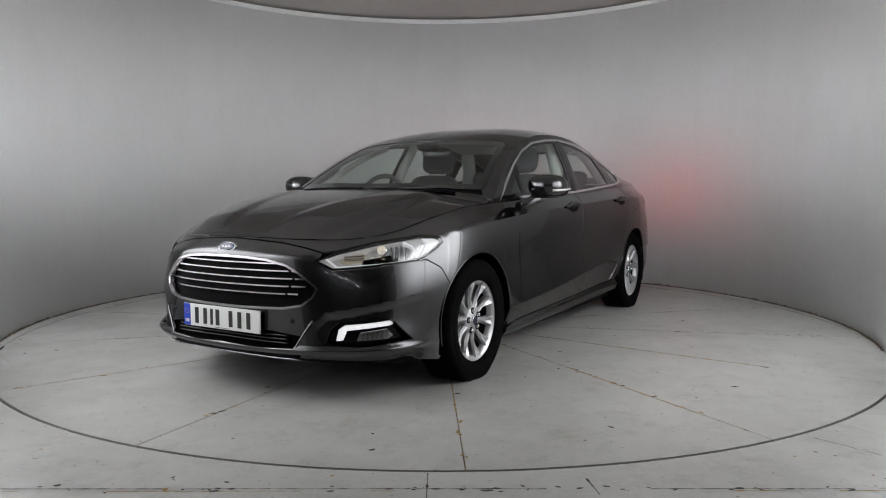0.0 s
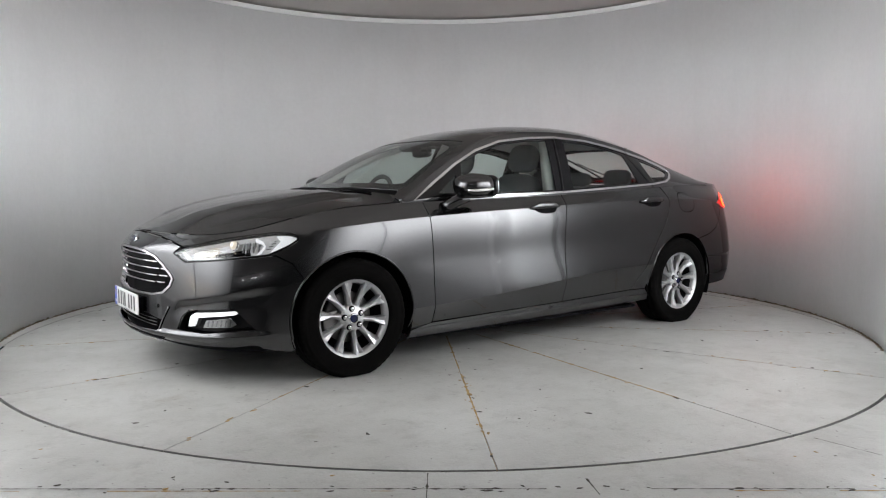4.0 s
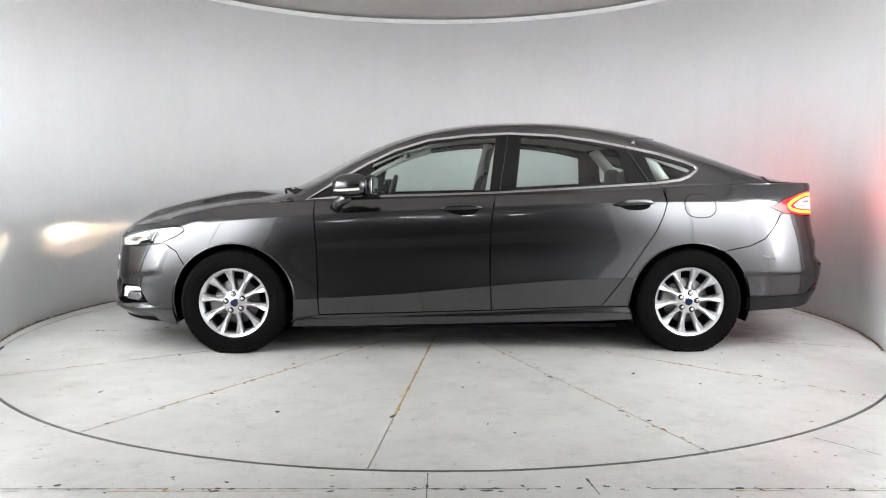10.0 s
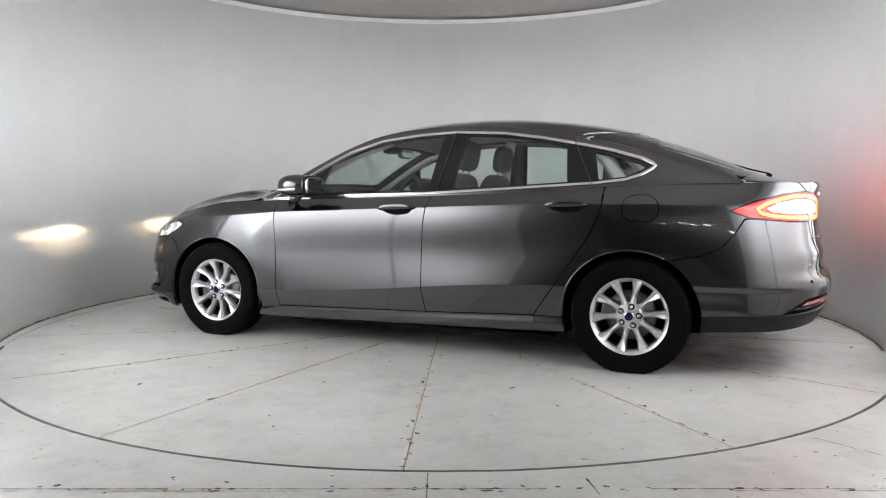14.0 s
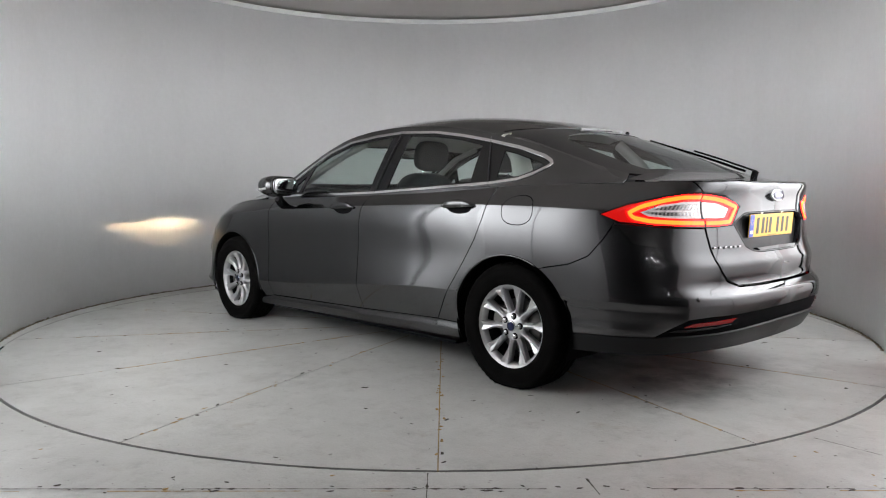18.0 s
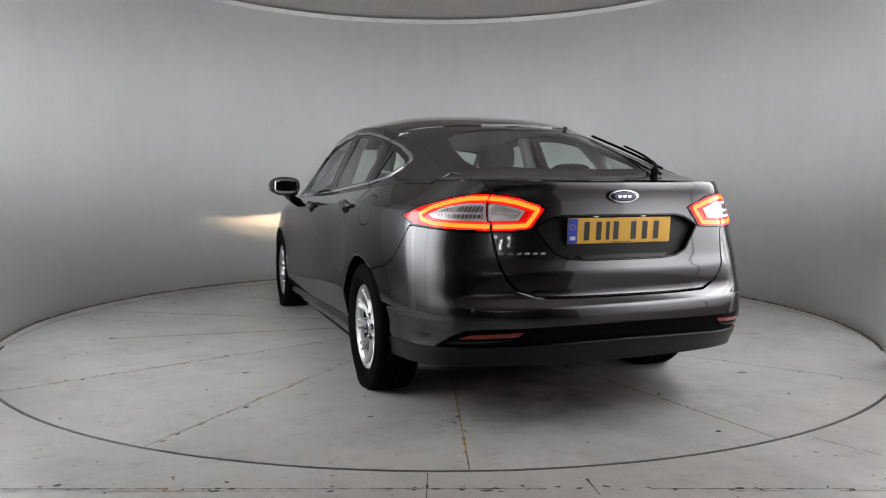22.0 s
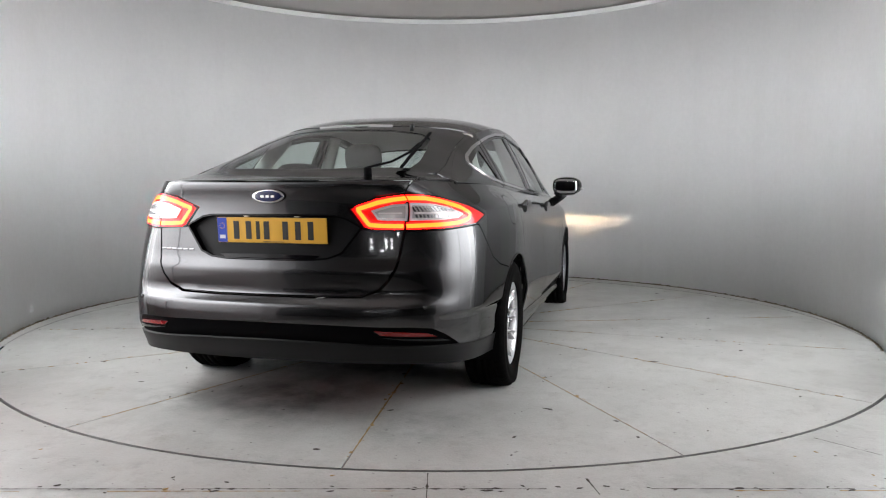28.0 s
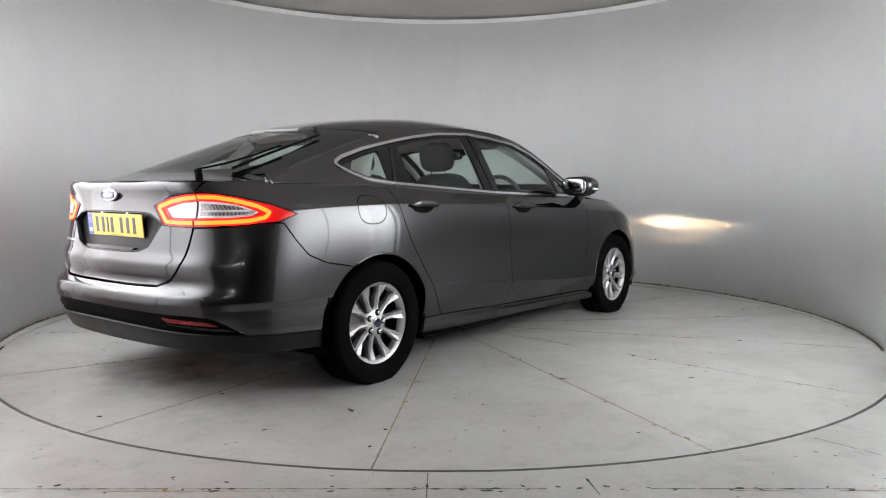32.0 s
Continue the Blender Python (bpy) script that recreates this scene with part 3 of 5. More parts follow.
def sheet(skin, loop, holes=(), step=0.035, lift=0.0, depth=0.012, gap=0.0, flip=1, side_of=1, creased=False):
    """A piece of skin inside the loop, with folded edges: vertices, faces, normals."""
    from_loops = [dense(shrink(loop, gap) if gap else list(loop), step)]
    for h in holes:
        from_loops.append(dense(shrink(h, -gap) if gap else list(h), step))
    pts, edges = [], []
    for lp in from_loops:
        k = len(pts)
        edges += [(k + i, k + (i + 1) % len(lp)) for i in range(len(lp))]
        pts += lp
    b = np.array(pts)
    lo, hi = b.min(0), b.max(0)
    gx, gy = np.meshgrid(np.arange(lo[0] + step * 0.51, hi[0], step), np.arange(lo[1] + step * 0.47, hi[1], step))
    g = np.stack([gx.ravel(), gy.ravel()], 1)
    keep = inside(from_loops[0], g)
    for h in from_loops[1:]:
        keep &= ~inside(h, g)
    g = g[keep]
    if len(g):
        near = np.array([np.min(np.sum((b - q) ** 2, 1)) for q in g])
        g = g[near > (0.4 * step) ** 2]
    if creased:
        rows = crease_rows()
        ok = inside(from_loops[0], rows)
        for h in from_loops[1:]:
            ok &= ~inside(h, rows)
        rows = rows[ok]
        rows = rows[np.array([np.min(np.sum((b - q) ** 2, 1)) for q in rows]) > 0.007**2]
        g = g[np.array([np.min(np.sum((rows - q) ** 2, 1)) for q in g]) > 0.016**2]
        g = np.concatenate([g, rows])
    co = [Vector(p) for p in pts] + [Vector(p) for p in g]
    vs, _, fs, _, _, _ = delaunay_2d_cdt(co, edges, [], 0, 1e-6)
    q = np.array([(v.x, v.y) for v in vs])
    tri = np.array([list(f) for f in fs])
    cen = q[tri].mean(1)
    ok = inside(from_loops[0], cen)
    for h in from_loops[1:]:
        ok &= ~inside(h, cen)
    tri = tri[ok]
    e = 2e-3
    P = skin(q[:, 0], q[:, 1])
    du = skin(q[:, 0] + e, q[:, 1]) - skin(q[:, 0] - e, q[:, 1])
    dv = skin(q[:, 0], q[:, 1] + e) - skin(q[:, 0], q[:, 1] - e)
    N = np.cross(du, dv) * flip
    N /= np.maximum(np.linalg.norm(N, axis=1, keepdims=True), 1e-9)
    P = P + N * lift
    if flip < 0:
        tri = tri[:, ::-1]
    V, F, M = list(P), [tuple(t) for t in tri], list(N)
    if depth:
        count = {}
        for t in tri:
            for i in range(3):
                count[(t[i], t[(i + 1) % 3])] = 1
        for i, j in [k for k in count if (k[1], k[0]) not in count]:
            out = np.cross(P[j] - P[i], N[i])
            out = out / max(np.linalg.norm(out), 1e-9)
            k = len(V)
            V += [P[i], P[j], P[j] - N[j] * depth, P[i] - N[i] * depth]
            M += [out * 0.6 + N[i] * 0.4, out * 0.6 + N[j] * 0.4, out, out]
            F.append((k + 1, k, k + 3, k + 2))
    V, M = np.array(V), np.array(M)
    if side_of < 0:
        V, M, F = V * [1, -1, 1], M * [1, -1, 1], [f[::-1] for f in F]
    return V, F, M


def joined(name, sheets, mat, parent, label=""):
    """One mesh part out of one or several sheets, shaded by the skin's own normals."""
    V, F, M, k = [], [], [], 0
    for v, f, m in sheets:
        V.append(v), M.append(m)
        F += [tuple(int(i) + k for i in t) for t in f]
        k += len(v)
    V, M = np.concatenate(V), np.concatenate(M)
    me = mesh_of(name, V, F, mat, True)
    M = M / np.maximum(np.linalg.norm(M, axis=1, keepdims=True), 1e-9)
    me.normals_split_custom_set_from_vertices([tuple(n) for n in M])
    return part(name, me, parent, label)


def tube(name, pts, r, mat, parent, label="", sides=8, closed=False, flat=1.0):
    """A rod that follows the points."""
    P = [Vector(p) for p in pts]
    n, v, f = len(P), [], []
    for i, p in enumerate(P):
        t = (P[(i + 1) % n] - P[i - 1]) if closed else (P[min(i + 1, n - 1)] - P[max(i - 1, 0)])
        t.normalize()
        u = t.cross(Vector((0, 0, 1)) if abs(t.z) < 0.9 else Vector((1, 0, 0))).normalized()
        w = t.cross(u)
        v += [p + (u * math.cos(2 * math.pi * k / sides) + w * flat * math.sin(2 * math.pi * k / sides)) * r for k in range(sides)]
    for i in range(n if closed else n - 1):
        for k in range(sides):
            a, b, j = i * sides, ((i + 1) % n) * sides, (k + 1) % sides
            f.append((a + k, b + k, b + j, a + j))
    if not closed:
        f += [tuple(range(sides)), tuple(range((n - 1) * sides, n * sides))[::-1]]
    return part(name, mesh_of(name, v, f, mat, True), parent, label)


def lathe(prof, seg, axis_y=0.0, wob=None):
    """Turn a profile of (radius, y) about the y axis: vertices and faces."""
    v, f, m = [], [], len(prof)
    for i in range(seg):
        a = 2 * math.pi * i / seg
        for j, (r, y) in enumerate(prof):
            rr = r - (wob(i, j) if wob else 0)
            v.append((rr * math.cos(a), y, rr * math.sin(a)))
    for i in range(seg):
        for j in range(m - 1):
            a, b = i * m + j, ((i + 1) % seg) * m + j
            f.append((a, a + 1, b + 1, b))
    return v, f


def skin_line(skin, pts, lift=0.0, step=0.02, flip=1):
    """Points on the skin along a polyline."""
    d = []
    for p, q in zip(pts, pts[1:]):
        n = max(1, math.ceil(math.hypot(q[0] - p[0], q[1] - p[1]) / step))
        d += [(p[0] + (q[0] - p[0]) * i / n, p[1] + (q[1] - p[1]) * i / n) for i in range(n)]
    q = np.array(d + [pts[-1]])
    P = skin(q[:, 0], q[:, 1])
    e = 2e-3
    N = np.cross(skin(q[:, 0] + e, q[:, 1]) - skin(q[:, 0] - e, q[:, 1]), skin(q[:, 0], q[:, 1] + e) - skin(q[:, 0], q[:, 1] - e)) * flip
    N /= np.linalg.norm(N, axis=1, keepdims=True)
    return P + N * lift


def arch(cx, t0, t1, n=22, rx=0.378, rz=0.36):
    """Points along a wheel arch; 0 degrees points forward, 90 up."""
    return [(float(ax(cx + rx * math.cos(radians(t0 + (t1 - t0) * i / n)))), 0.325 + rz * math.sin(radians(t0 + (t1 - t0) * i / n))) for i in range(n + 1)]


def along(fn, a0, a1, n, d=0.0):
    return [(float(a), float(fn(a)) + d) for a in np.linspace(a0, a1, n)]


GAP = 0.003
car = thing("car", "dark grey metallic five-door hatchback with lit lamps on a turntable", "car")

# outlines on the skin
GRILLE = [(0, .702), (.14, .700), (.269, .692), (.376, .668), (.443, .630), (.512, .575), (.524, .556), (.505, .515), (.45, .476), (.356, .460), (.134, .455), (0, .455)]
INTAKE = [(0, .365), (.30, .352), (.445, .332), (.40, .274), (.168, .276), (0, .283)]
HEAD = [(.517, .688), (.598, .643), (.779, .655), (1.03, .677), (1.14, .725), (1.19, .757), (1.178, .778), (1.13, .791), (1.045, .794), (.913, .779), (.80, .763), (.624, .729)]
FOG = [(.560, .300), (.580, .362), (.624, .398), (.875, .408), (.905, .385), (.985, .306), (.732, .288)]
LAMP_OUT = [(4.915, .905), (5.049, .955), (5.217, .992), (5.380, 1.008), (5.432, .847), (5.257, .850), (5.015, .866)]
LAMP_IN = [(5.384, 1.007), (5.532, .989), (5.664, .942), (5.606, .855), (5.436, .847)]
RECESS = [(GIRTH, .913), (5.74, .911), (5.69, .903), (5.613, .862), (5.70, .753), (5.76, .730), (5.84, .722), (GIRTH, .721)]
BUMP_CUT = [(float(ax(1.885)), .677), (float(ax(1.79)), .633)]
REAR_SEAM = [(4.989, .864), (4.93, .784), (4.86, .708), (4.76, .664), (4.63, .640)]
DOOR_1 = [(float(ax(.898)), .235), (2.058, .45), (2.055, .632), (2.043, .80), (2.036, .88)]
DOOR_2 = [(3.142, .259), (3.131, .45), (3.129, .60), (3.136, .80), (3.15, .90)]
DOOR_3 = [(3.835, .284), (3.93, .42), (4.055, .602), (4.156, .752), (4.205, .86), (4.225, .933)]
GATE = [(5.311, 1.060), (5.37, 1.02)]


def rim_run(a0, a1, n=24):
    return along(z_rim, a0, a1, n)


def ease(t):
    t = np.clip(t, 0, 1)
    return t * t * (3 - 2 * t)


def pushed(a, z, d):
    """The flank's skin moved outwards by d."""
    T = flank(a + 1e-3, z) - flank(a - 1e-3, z)
    N = np.stack([T[..., 1], -T[..., 0], 0 * T[..., 0]], -1)
    N /= np.maximum(np.linalg.norm(N, axis=-1, keepdims=True), 1e-9)
    return flank(a, z) + N * d[..., None]


def front_skin(a, z):
    """The front bumper: a scoop under a crease over the fog lamp, and a lip ledge."""
    a, z = np.asarray(a, float), np.asarray(z, float)
    A = np.abs(a)
    zc = np.interp(A, [.50, .564, .846, 1.0, 1.1], [.38, .447, .490, .515, .53])
    d = -.016 * ease((A - .50) / .08) * ease((1.10 - A) / .16) * ease((zc - z) / .04) * ease((z - .26) / .16)
    d = d + .014 * ease((.292 - z) / .022) * ease((1.12 - A) / .3) - .045 * ease((.268 - z) / .07) * ease((1.15 - A) / .2)
    return pushed(a, z, d)


def rear_skin(a, z):
    """The rear bumper: a soft ledge that runs back from the wheel arch."""
    a, z = np.asarray(a, float), np.asarray(z, float)
    A = np.where(a > GIRTH, 2 * GIRTH - a, a)
    d = -.012 * ease((A - 4.62) / .1) * ease((5.32 - A) / .2) * ease((.500 - z) / .022) * ease((z - .34) / .09)
    return pushed(a, z, d)


def sill_skin(a, z):
    """The sill swells out below the doors: a ledge that faces up over a flank that tucks under."""
    a, z = np.asarray(a, float), np.asarray(z, float)
    top_z = np.interp(a, [float(ax(.90)), 3.142, 3.835], [.233, .259, .284])
    d = .022 * ease((top_z + .006 - z) / .060)
    return pushed(a, z, d)


# front bumper with openings
loop = [(a, z + .036 * min(1, (1.19 - a) / .25)) for a, z in along(z_low, 0, float(ax(1.80)), 30) if a < 1.17] + arch(1.425, -22, 38, 12) + BUMP_CUT[::-1] + [(1.03, .677), (.779, .655), (.598, .643), (.517, .688), (.551, .722), (.457, .746), (.329, .766), (.148, .777), (0, .783)]
holes = [nose(GRILLE), nose(INTAKE), FOG, [(-a, z) for a, z in FOG]]
front_bumper = joined("front_bumper", [sheet(front_skin, nose(loop), holes, 0.011, gap=GAP, depth=0.018)], M_PAINT, car)
joined("grille_mesh", [sheet(flank, shrink(nose(GRILLE), -0.01), (), 0.04, lift=-0.035, depth=0)], M_BLACK, front_bumper)
joined("intake_mesh", [sheet(flank, shrink(nose(INTAKE), -0.01), (), 0.04, lift=-0.04, depth=0)], M_BLACK, front_bumper)
joined("grille_surround", [sheet(flank, shrink(nose(GRILLE), -0.002), [shrink(nose(GRILLE), 0.009)], 0.02, lift=0.006, depth=0.03)], M_SLAT, front_bumper, "chrome grille surround")
for k, z in enumerate((.672, .638, .602, .566, .530)):
    w = .365 + .018 * min(k, 2) - .02 * max(k - 2, 0)
    for lo, hi in ((-w, w),):
        joined("grille_slat", [sheet(flank, [(lo, z - .003), (hi, z - .003), (hi, z + .003), (lo, z + .003)], (), 0.03, lift=-0.004, depth=0.02)], M_SLAT, front_bumper, "chrome grille slat")
    if k:
        tip = (0, .445, .478, .463, .425)[k]
        for s in (1, -1):
            joined("grille_slat", [sheet(flank, [(w + .012, z - .0035), (tip, z - .0035), (tip, z + .0035), (w + .012, z + .0035)], (), 0.03, lift=-0.012, depth=0.02, side_of=s)], M_SLAT, front_bumper, "chrome grille slat")
for s in (1, -1):
    fog = joined("fog_bezel", [sheet(flank, shrink(FOG, -.008), (), 0.03, lift=-0.06, depth=0, side_of=s)], M_GLOSS, front_bumper, "gloss black fog lamp recess")
    drl = [(.586, .312), (.598, .366), (.630, .386), (.868, .397), (.880, .385), (.862, .377), (.640, .362), (.620, .316)]
    joined("running_light", [sheet(flank, [(a + .02, z) for a, z in drl], (), 0.02, lift=-0.035, depth=0.02, side_of=s)], M_DRL, fog, "white lit running light")
    lens = [(.690, .312), (.708, .350), (.845, .362), (.878, .330), (.85, .314)]
    joined("fog_lamp", [sheet(flank, [(a + .02, z) for a, z in lens], (), 0.02, lift=-0.03, depth=0.018, side_of=s)], M_REFLECTOR, fog, "clear ribbed fog lamp")
    for i in range(6):
        a = .735 + i * .025
        joined("rib", [sheet(flank, [(a, .316), (a + .006, .316), (a + .012, .352), (a + .006, .352)], (), 0.02, lift=-0.026, depth=0.005, side_of=s)], M_LENS, fog)
line = [(.50, .41), (.455, .345), (.41, .272), (.168, .266), (0, .273)]
P = skin_line(flank, line, 0.004)
tube("intake_trim", [*P, *(P[-2::-1] * [1, -1, 1])], 0.0038, M_DULL, front_bumper, "thin chrome line round the lower intake")
P = skin_line(flank, [(.43, .222), (.2, .228), (0, .232)], 0.003)
tube("lip_trim", [*P, *(P[-2::-1] * [1, -1, 1])], 0.0038, M_DULL, front_bumper, "thin chrome line on the bumper lip")
joined("lip", [sheet(flank, nose([(0, .255), (.40, .25), (.43, .228), (0, .238)]), (), 0.03, lift=0.002, depth=0.01)], M_BLACK, front_bumper, "black lip slot")
for z in (.342, .324, .306):
    P = skin_line(flank, [(-.38, z - .01), (0, z), (.38, z - .01)], -0.012)
    tube("intake_bar", P, 0.0055, M_GLOSS, front_bumper)
for s in (1, -1):
    a = .40 * s
    P = flank(np.array([a]), np.array([.405]))[0]
    tube("parking_sensor", [P - [.004, 0, 0], P + [.003, 0, 0]], .011, M_SATIN, front_bumper, sides=14)

# bonnet, with its nose lip
loop = [(float(x), float(edge_y(x)) - .003) for x in np.concatenate([2.299 - .14 * np.linspace(0, 1, 16) ** 2, np.linspace(2.14, 1.12, 26)])]
loop = loop + [(1.06, .745), (1.12, .60), (1.175, .40), (1.21, .20), (1.22, 0)]
lip = [(0, .786), (.148, .780), (.329, .769), (.457, .749), (.551, .727), (.624, .733), (.80, .768), (.86, .776)] + along(z_rim, .86, 0, 24, -.001)
bonnet = joined("bonnet", [sheet(top, about([(2.2995, 0)] + loop), (), 0.03, gap=0.001, depth=0.0), sheet(flank, nose(lip), (), 0.02, gap=0.001, depth=0.012)], M_PAINT, car)
cowl = [(1.215, 0), (1.205, .20), (1.17, .40), (1.115, .60), (1.05, .74), (1.0, .73), (1.06, .60), (1.11, .40), (1.14, .20), (1.15, 0)]
joined("cowl", [sheet(top, about(cowl), (), 0.03, lift=-0.012, depth=0)], M_BLACK, car, "black plastic cowl below the windscreen")

# wings, doors, sills, quarter panels
for s in (1, -1):
    loop = arch(1.425, 38, 204, 40) + [(float(ax(1.05)), .20), (float(ax(.905)), .228)] + DOOR_1 + [(float(ax(.925)), float(z_rim(ax(.925))))]
    loop = loop + rim_run(float(ax(.95)), .87, 30) + [(.83, .772), (.913, .779), (1.045, .794), (1.13, .791), (1.178, .778), (1.19, .757), (1.14, .725), (1.03, .677)] + BUMP_CUT
    joined("front_wing", [sheet(flank, loop, (), 0.03, gap=GAP, side_of=s, creased=True)], M_PAINT, car)
    loop = DOOR_1 + [(float(ax(.925)), float(z_rim(ax(.925))))] + rim_run(float(ax(.91)), float(ax(-.205)), 20) + DOOR_2[::-1]
    door_f = joined("front_door", [sheet(flank, loop, (), 0.03, gap=GAP, side_of=s, creased=True)], M_PAINT, car)
    loop = DOOR_2 + rim_run(float(ax(-.207)), float(ax(-1.255)), 20) + DOOR_3[::-1]
    door_r = joined("rear_door", [sheet(flank, loop, (), 0.03, gap=GAP, side_of=s, creased=True)], M_PAINT, car)
    loop = along(z_low, float(ax(1.075)), float(ax(-1.075)), 30) + [(float(ax(-1.05)), .283), (3.835, .284), (3.142, .259), (float(ax(.90)), .233), (float(ax(1.05)), .203)]
    joined("sill", [sheet(sill_skin, loop, (), 0.012, gap=GAP, side_of=s)], M_PAINT, car)
    loop = DOOR_3 + rim_run(float(ax(-1.265)), 5.311, 34) + GATE + [(5.378, 1.008), (5.217, .992), (5.049, .955), (4.915, .905), (5.015, .866), (4.989, .864)]
    loop = loop + REAR_SEAM[1:] + arch(-1.425, 180 - 57.5, 0 - 7, 34)[::1]
    fuel = smooth_loop([(4.335, .988), (4.535, .988), (4.54, .842), (4.34, .842)], 2)
    quarter = joined("quarter_panel", [sheet(flank, loop, [fuel], 0.03, gap=GAP, side_of=s, creased=True)], M_PAINT, car)
    joined("fuel_flap", [sheet(flank, fuel, (), 0.015, gap=.0015, side_of=s, creased=True)], M_PAINT, quarter)

    for cx, t0, t1 in ((1.425, -14, 196), (-1.425, -4, 119)):
        P = skin_line(flank, arch(cx, t0, t1, 60), -.002) * [1, s, 1]
        tube("arch_lip", P, .0065, M_PAINT, car, "rolled lip of the wheel arch")

# side frame round the windows, with the chrome line
DLO = [(.985, .950), (.80, .958), (.55, .966), (.15, .976), (-.234, .989), (-.75, 1.018), (-1.212, 1.046), (-1.377, 1.066), (-1.46, 1.095), (-1.515, 1.13), (-1.532, 1.152), (-1.515, 1.172), (-1.45, 1.202), (-1.279, 1.252),
       (-1.04, 1.302), (-.845, 1.337), (-.613, 1.368), (-.307, 1.382), (-.05, 1.368), (.213, 1.336), (.433, 1.268), (.616, 1.178), (.83, 1.052)]
IN = shrink(DLO, .0135)
SPLIT_B, SPLIT_C = ((-.307, 1.40), (-.223, .95)), ((-1.04, 1.33), (-1.215, 1.00))


def cut(poly, line, keep):
    """The part of the polygon on one side of a line."""
    (x0, y0), (x1, y1) = line
    d = [((x1 - x0) * (y - y0) - (y1 - y0) * (x - x0)) * keep for x, y in poly]
    out = []
    for i, (p, q) in enumerate(zip(poly, poly[1:] + poly[:1])):
        a, b = d[i], d[(i + 1) % len(poly)]
        if a >= 0:
            out.append(p)
        if a * b < 0:
            t = a / (a - b)
            out.append((p[0] + (q[0] - p[0]) * t, p[1] + (q[1] - p[1]) * t))
    return out


xs = np.linspace(1.06, -1.98, 60)
frame_loop = [(float(x), float(z_rim(ax(x))) - .002) for x in xs] + [(float(x), float(edge_z(x))) for x in xs[::-1]]
for s in (1, -1):
    joined("window_surround", [sheet(side, frame_loop, [DLO], 0.03, flip=-1, side_of=s)], M_PAINT, car, "painted roof rail and rear pillar")
    joined("chrome_strip", [sheet(side, DLO, [IN], 0.016, lift=0.005, depth=0.014, flip=-1, side_of=s)], M_CHROME, car, "chrome strip round the side windows")
    doors = [o for o in car.children if o.name.split(".")[0] in ("front_door", "rear_door", "quarter_panel")]
    pick_one = lambda nm: [o for o in doors if o.name.split(".")[0] == nm][0 if s > 0 else -1]
    frames = [("front_door", cut(IN, SPLIT_B, 1), [(.565, 1.185), (.62, .992), (.15, 1.003), (-.172, 1.012), (-.222, 1.352), (-.05, 1.343), (.20, 1.313), (.41, 1.247)], [(.655, .997), (.628, 1.108), (.79, .997)]),
              ("rear_door", cut(cut(IN, SPLIT_B, -1), SPLIT_C, 1), [(-.338, 1.022), (-.72, 1.043), (-1.045, 1.063), (-1.012, 1.272), (-.83, 1.312), (-.60, 1.342), (-.388, 1.353)], None),
              ("quarter_panel", cut(IN, SPLIT_C, -1), [(-1.225, 1.075), (-1.37, 1.092), (-1.455, 1.13), (-1.478, 1.15), (-1.44, 1.168), (-1.27, 1.218), (-1.185, 1.236)], None)]
    for nm, outer, pane, small in frames:
        owner = pick_one(nm)
        joined("window_frame", [sheet(side, shrink(outer, .001), [pane] + ([small] if small else []), 0.025, lift=-0.004, depth=0.01, flip=-1, side_of=s)], M_GLOSS, owner, "gloss black window frame")
        g = joined("window_pane", [sheet(side, shrink(pane, -.004), (), 0.03, lift=-0.008, depth=0, flip=-1, side_of=s)], M_GLASS, owner, "green-tinted side window")
        g.visible_shadow = False
        if small:
            g = joined("window_pane", [sheet(side, shrink(small, -.004), (), 0.03, lift=-0.008, depth=0, flip=-1, side_of=s)], M_GLASS, owner, "small front corner window")
            g.visible_shadow = False
    # thin gap lines of the door frames on the chrome
    for ln in (SPLIT_B, SPLIT_C):
        (x0, y0), (x1, y1) = ln
        P = skin_line(side, [(x0 + (x1 - x0) * .05, y0 + (y1 - y0) * .05), (x0 + (x1 - x0) * .9, y0 + (y1 - y0) * .9)], 0.0045, flip=-1) * [1, s, 1]
        tube("door_gap", P, 0.0022, M_INK, car)

# roof, windscreen, rear window
SCREEN = [(1.165, 0), (1.155, .20), (1.12, .40), (1.07, .58), (1.01, .70), (.96, .705), (.83, .672), (.61, .622), (.45, .585), (.415, .55), (.425, .45), (.455, .25), (.465, 0)]
REAR_GLASS = [(-1.40, 0), (-1.375, .20), (-1.26, .40), (-1.12, .53), (-1.09, .565), (-1.16, .583), (-1.40, .585), (-1.60, .60), (-1.80, .625), (-1.93, .625), (-2.0, .585), (-2.065, .36), (-2.09, .15), (-2.095, 0)]
CLEAR_REAR = [(-1.47, 0), (-1.45, .22), (-1.42, .40), (-1.46, .455), (-1.66, .495), (-1.86, .515), (-1.97, .50), (-2.03, .34), (-2.06, .15), (-2.065, 0)]
xs = np.linspace(1.08, -1.98, 70)
roof_half = [(1.08, float(edge_y(1.08)))] + [(float(x), float(edge_y(x)) - .0005) for x in xs[1:]]
roof = joined("roof", [sheet(top, about([(.468, 0)] + [(.458, .25), (.428, .45), (.418, .55), (.455, .588), (.61, .625), (.83, .675), (.965, .709), (1.02, .706), (1.08, .75)] + roof_half + [(-1.95, .628), (-1.80, .628), (-1.60, .603), (-1.40, .588), (-1.16, .586), (-1.085, .568), (-1.115, .528), (-1.255, .398), (-1.37, .198), (-1.395, 0)]), (), 0.03, depth=0.01)], M_PAINT, car)
